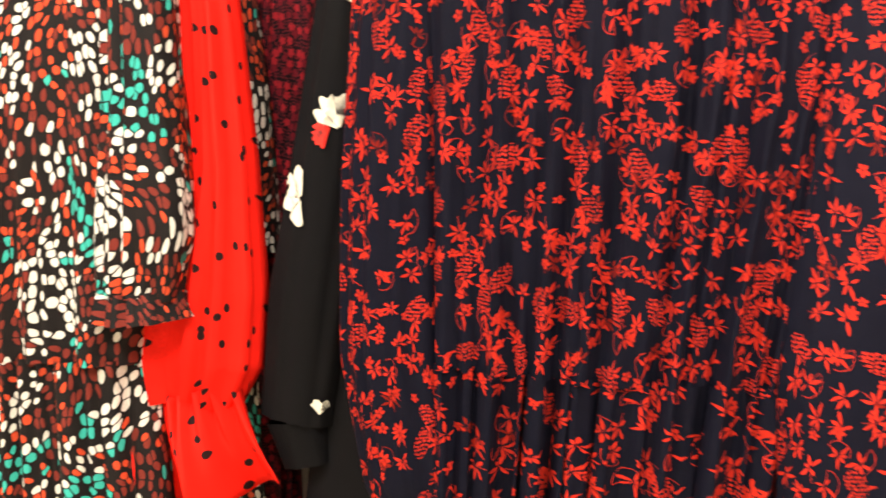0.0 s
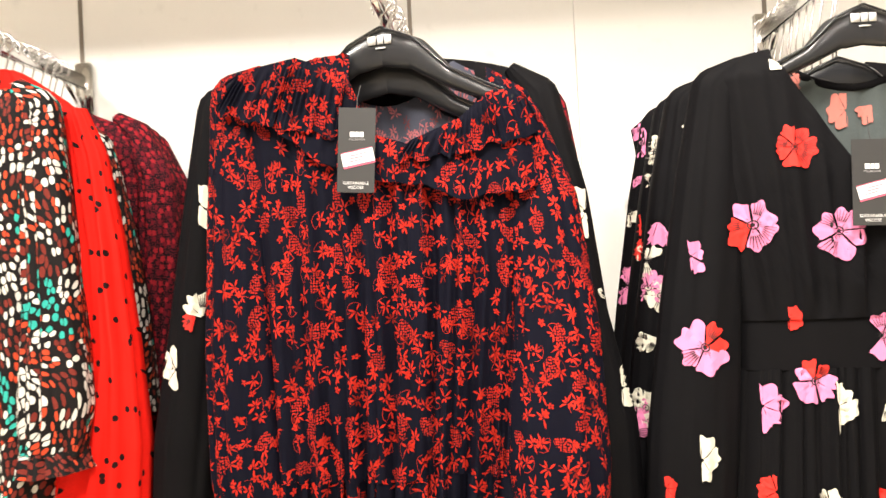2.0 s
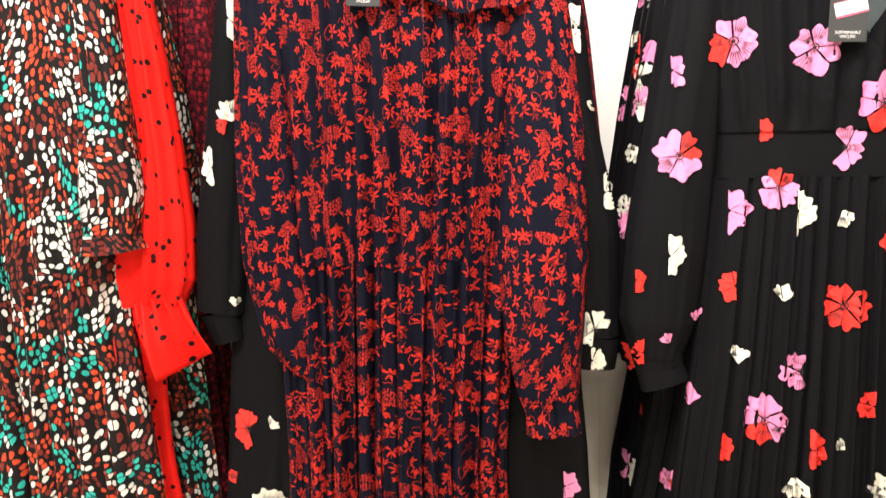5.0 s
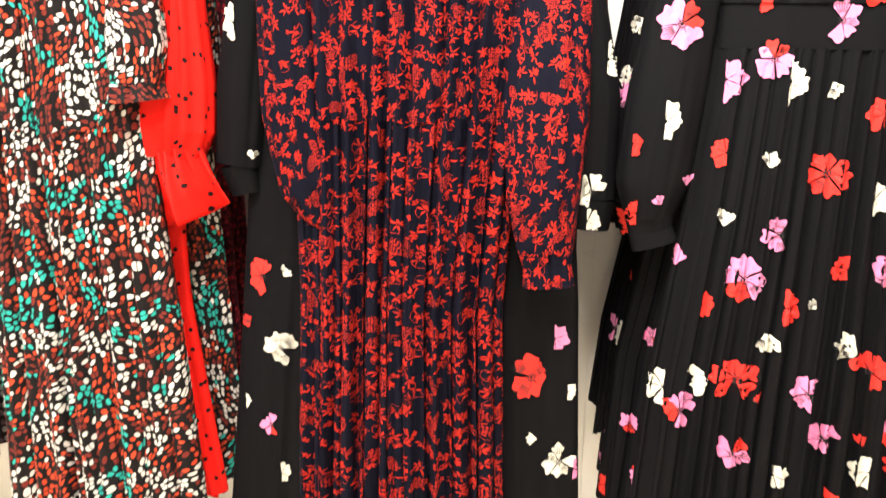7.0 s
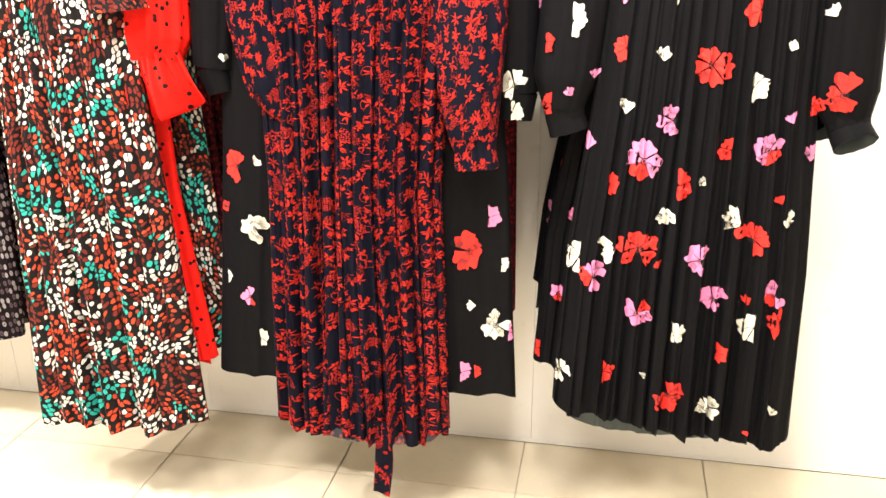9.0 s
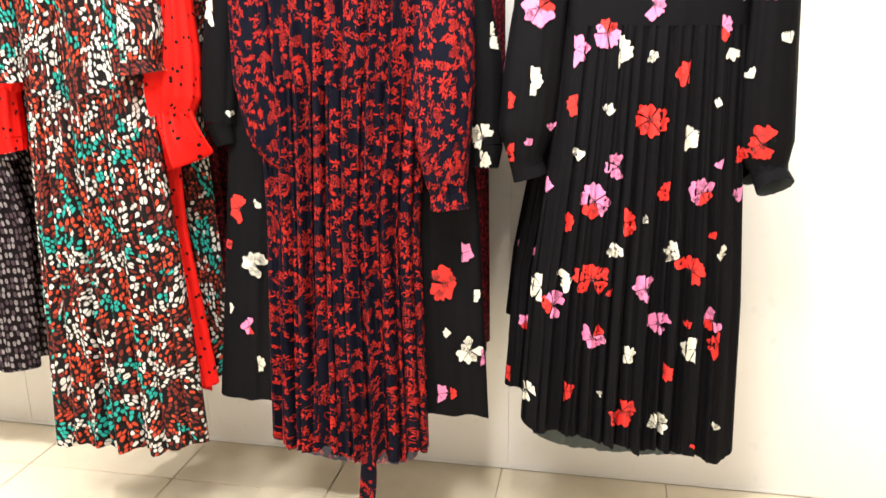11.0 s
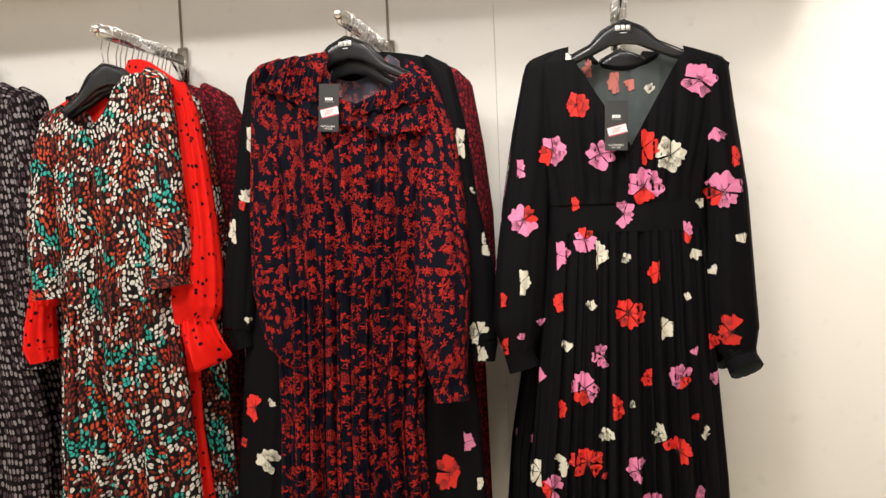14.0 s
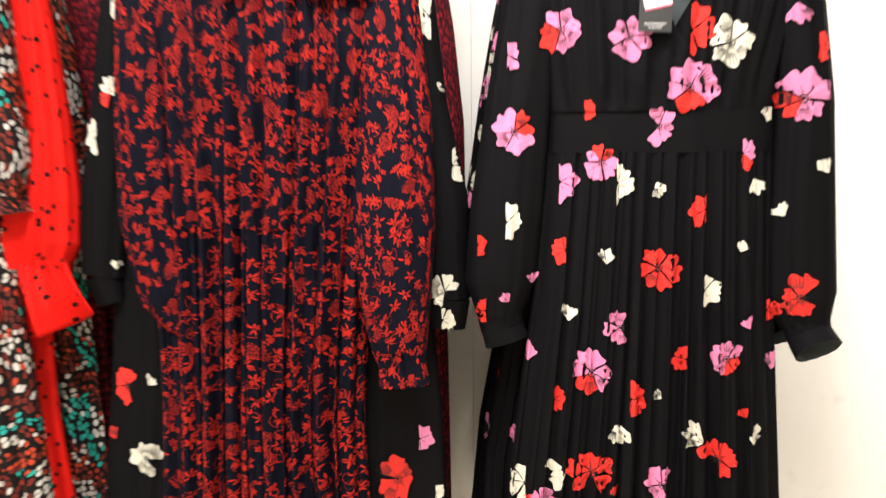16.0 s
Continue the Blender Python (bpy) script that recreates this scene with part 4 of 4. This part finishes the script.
# pebble print dress on the next arm
PEBBLE = dict(
    lean=0.046, scoop=0.125, top=[(0, 1.625, -0.13, 0.14, 0.012), (0.06, 1.598, -0.17, 0.162, 0.036), (0.5, 1.36, -0.165, 0.16, 0.05), (1, 1.08, -0.15, 0.155, 0.052)],
    skirt=[(0, 1.085, -0.15, 0.155, 0.052), (0.45, 0.75, -0.172, 0.182, 0.056), (1, 0.226, -0.2, 0.21, 0.066)],
    neck=round_neck(1.625, 1.522, 0.082, -0.03), tucks=6, tuck_depth=0.008, folds=8, depth=0.014, hem=0.026, base=0.7, seamless=True,
    sleeves=(([(-0.115, 0, 1.575), (-0.148, 0, 1.54), (-0.162, -0.012, 1.45), (-0.172, -0.02, 1.32), (-0.172, -0.026, 1.2), (-0.168, -0.028, 1.13)],
              [(0.01, 0.014), (0.03, 0.024), (0.036, 0.03), (0.04, 0.034), (0.044, 0.036), (0.038, 0.032)]),
             ([(0.11, 0, 1.652), (0.138, 0, 1.618), (0.15, -0.012, 1.47), (0.158, -0.02, 1.33), (0.16, -0.028, 1.22), (0.155, -0.03, 1.155)],
              [(0.01, 0.014), (0.028, 0.024), (0.036, 0.03), (0.042, 0.034), (0.05, 0.038), (0.044, 0.034)])),
    cuffs=(([(-0.168, -0.028, 1.135), (-0.166, -0.028, 1.108)], [(0.038, 0.032), (0.043, 0.036)]), ([(0.155, -0.03, 1.16), (0.158, -0.03, 1.13)], [(0.042, 0.034), (0.052, 0.042)])))
simple_dress(ARM_A, 0.76, "midi dress with rust, white and teal pebble print", M_PEBBLE, 61, PEBBLE)
SPOT = dict(
    lean=0.01, pleats=9, cuff_pleats=5, cuff_crush=0.45, top=[(0, 1.69, -0.05, 0.1, 0.01), (0.06, 1.65, -0.11, 0.145, 0.02), (0.14, 1.6, -0.19, 0.18, 0.03), (1, 1.12, -0.2, 0.17, 0.03)],
    skirt=[(0, 1.125, -0.2, 0.17, 0.03), (0.5, 0.75, -0.19, 0.17, 0.034), (1, 0.335, -0.17, 0.216, 0.04)], tilt=-0.03,
    neck=round_neck(1.69, 1.6, 0.045, -0.02), folds=12, depth=0.01, hem=0.01, crush=0.36,
    sleeves=(([(-0.17, 0, 1.58), (-0.185, -0.01, 1.4), (-0.205, -0.02, 1.2), (-0.238, -0.03, 1.09)], [(0.03, 0.02), (0.036, 0.026), (0.036, 0.03), (0.034, 0.026)]),
             ([(0.155, -0.01, 1.62), (0.178, -0.024, 1.55), (0.198, -0.034, 1.42), (0.204, -0.04, 1.28), (0.191, -0.044, 1.16), (0.178, -0.046, 1.085), (0.172, -0.046, 1.035)],
              [(0.018, 0.016), (0.028, 0.022), (0.034, 0.028), (0.046, 0.034), (0.07, 0.044), (0.079, 0.044), (0.06, 0.034)])),
    cuffs=(([(-0.24, -0.03, 1.095), (-0.246, -0.032, 1.03), (-0.25, -0.032, 0.975), (-0.244, -0.032, 0.94)], [(0.028, 0.022), (0.033, 0.03), (0.036, 0.032), (0.028, 0.026)]),))
spotted = simple_dress(ARM_A, 0.83, "bright red spotted dress hanging behind the pebble print dress", M_DOTS, 71, SPOT)


def flared_cuff(cx, y, top, low, parent):
    """A wide gathered cuff, folded on itself."""
    rows, uvs = [], []
    for j in range(15):
        v = j / 14
        row, uvr = [], []
        for i in range(57):
            t = i / 56
            xa, za = lerp_table(top, t)
            xb, zb = lerp_table(low, t)
            x, z = xa + (xb - xa) * v, za + (zb - za) * v
            bulge = 0.034 * math.sin(3.14159 * t) ** 0.6
            gather = 0.011 * math.sin(t * 46 + 2 * math.sin(t * 9)) * (1 - v) ** 1.5
            fold = 0.038 * math.sin(t * 12.6 + 0.6) * v
            row.append(Vector((cx + x, y - bulge - gather - fold - 0.012 * math.sin(3.14 * v), z)))
            uvr.append((9 + t * 0.2, v * 0.12))
        rows.append(row)
        uvs.append(uvr)
    ob = part("cuff", sheet(rows, uvs), M_DOTS, parent)
    m = ob.modifiers.new("cloth", "SOLIDIFY")
    m.thickness = 0.0015
    return ob


flared_cuff(ARM_A, 0.786, [(0, 0.118, 1.06), (0.5, 0.175, 1.045), (1, 0.235, 1.06)],
            [(0, 0.12, 0.965), (0.26, 0.16, 0.905), (0.42, 0.192, 0.922), (0.52, 0.205, 0.952), (0.6, 0.215, 0.925), (0.78, 0.245, 0.935), (1, 0.287, 0.958)], spotted)
PEBBLE_BACK = dict(PEBBLE, lean=0.0, top=[(0, 1.635, -0.15, 0.13, 0.012), (0.08, 1.6, -0.2, 0.165, 0.03), (1, 1.08, -0.2, 0.2, 0.03)],
                   skirt=[(0, 1.085, -0.2, 0.2, 0.03), (1, 0.36, -0.2, 0.23, 0.04)], neck=round_neck(1.635, 1.58, 0.05),
                   sleeves=(([(0.13, 0, 1.62), (0.15, 0, 1.58), (0.178, -0.01, 1.46), (0.192, -0.012, 1.34), (0.2, -0.012, 1.18)], [(0.01, 0.014), (0.026, 0.02), (0.028, 0.026), (0.032, 0.03), (0.036, 0.03)]),), cuffs=())
simple_dress(ARM_A, 0.895, "pebble print midi dress hanging behind the red spotted dress", M_PEBBLE, 81, PEBBLE_BACK, uv0=1.3)
MAROON = dict(DITSY, top=[(0, 1.668, -0.12, 0.13, 0.012), (0.06, 1.64, -0.2, 0.18, 0.03), (0.14, 1.6, -0.22, 0.215, 0.03), (1, 1.15, -0.23, 0.2, 0.03)],
              skirt=[(0, 1.155, -0.23, 0.2, 0.03), (1, 0.45, -0.24, 0.22, 0.04)], neck=round_neck(1.668, 1.6, 0.05),
              sleeves=(([(0.16, 0, 1.635), (0.195, -0.004, 1.605), (0.222, -0.006, 1.53), (0.225, -0.01, 1.41), (0.2, -0.012, 1.2)], [(0.01, 0.014), (0.022, 0.02), (0.03, 0.026), (0.034, 0.03), (0.036, 0.028)]),))
for k, y in enumerate((0.95, 1.01, 1.07)):
    simple_dress(ARM_A - 0.012 * k, y, "maroon ditsy floral dress hanging at the back of the rail", M_DITSY, 91 + k, MAROON, uv0=k * 0.9 + 0.3)
OVAL = dict(
    top=[(0, 1.69, -0.2, 0.2, 0.012), (0.08, 1.655, -0.26, 0.25, 0.034), (1, 1.1, -0.25, 0.22, 0.04)],
    skirt=[(0, 1.105, -0.25, 0.225, 0.04), (0.5, 0.72, -0.28, 0.275, 0.05), (1, 0.315, -0.3, 0.24, 0.055)], neck=round_neck(1.69, 1.62, 0.07), folds=8, depth=0.009, hem=0.012,
    sleeves=(([(0.19, 0, 1.675), (0.235, 0, 1.63), (0.262, -0.01, 1.46), (0.26, -0.014, 1.25), (0.255, -0.016, 1.05), (0.25, -0.016, 0.9)], [(0.01, 0.014), (0.03, 0.024), (0.036, 0.03), (0.038, 0.034), (0.038, 0.034), (0.034, 0.026)]),))
simple_dress(ARM_D, 0.94, "dark dress with small white oval print hanging on the rail", M_OVAL, 101, OVAL)
simple_dress(ARM_D, 1.02, "dark dress with small white oval print hanging behind another", M_OVAL, 107, OVAL, uv0=0.8)

# ---- rails, hangers and tags ----
for x, z, y in ((ARM_A + 0.005, 1.762, 0.725), (ARM_B, 1.737, 0.69), (ARM_C, 1.765, 0.69), (ARM_D, 1.8, 0.86)):
    rail_arm(x, z, y, WALL_Y, "chrome display arm with a ball end, fixed to the wall")
HANGER = "dark grey plastic hanger with a chrome wire hook on the rail"
for x, z, arm_z, y0, yaw, n, step in ((ARM_A, 1.676, 1.762, 0.755, 9, 14, 0.025), (ARM_B, 1.692, 1.737, 0.745, -12, 17, 0.021), (ARM_C, 1.683, 1.765, 0.765, 2, 12, 0.03), (ARM_D, 1.72, 1.8, 0.93, 6, 4, 0.05)):
    rr = random.Random(int(x * 100) + 500)
    for k in range(n):
        hanger(x + rr.uniform(-0.004, 0.004) * (k > 0), y0 + k * step + (0.045 if k and x == ARM_C else 0.0), z - ((0.01 if x == ARM_A else 0.042 if x == ARM_C else 0.026) + rr.uniform(0, 0.01) if k else 0), arm_z, yaw + (rr.uniform(-9, 9) if k else 0), HANGER, "hangers on the rails", logo=(k == 0 and x > -0.3), roll=-8 if (k == 0 and x == ARM_A) else 0, slope=0.72 if x == ARM_C else 1.0, span=0.135 if x == ARM_C else 0.14 if x == ARM_A else 0.17)
price_tag(-0.042, 0.684, 1.575, 0.046, 0.105, 4, "black card price tag with a white sticker on the navy dress")
price_tag(0.58, 0.712, 1.502, 0.048, 0.105, 2, "black card price tag with a white sticker in the V neck")

# ---- floor tiles ----
JOINT_X, JOINT_Y, SIDE = 0.26, 0.94, 0.45
tile_meshes = {}
for i in range(-8, 7):
    for j in range(-10, 1):
        x0, y0 = JOINT_X + i * SIDE, JOINT_Y + j * SIDE
        whole = j < 0
        if whole not in tile_meshes:
            depth = SIDE if whole else WALL_Y - 0.001 - JOINT_Y
            ob = flat_shade(part("tile", box(bmesh.new(), 0.0016, SIDE - 0.0016, 0.0016, depth - 0.0016, -0.012, 0.0, 0.0012), M_TILE, floor))
            tile_meshes[whole] = ob.data
        else:
            ob = new("tile", tile_meshes[whole])
            ob.parent = floor
        ob.location = (x0, y0, 0)
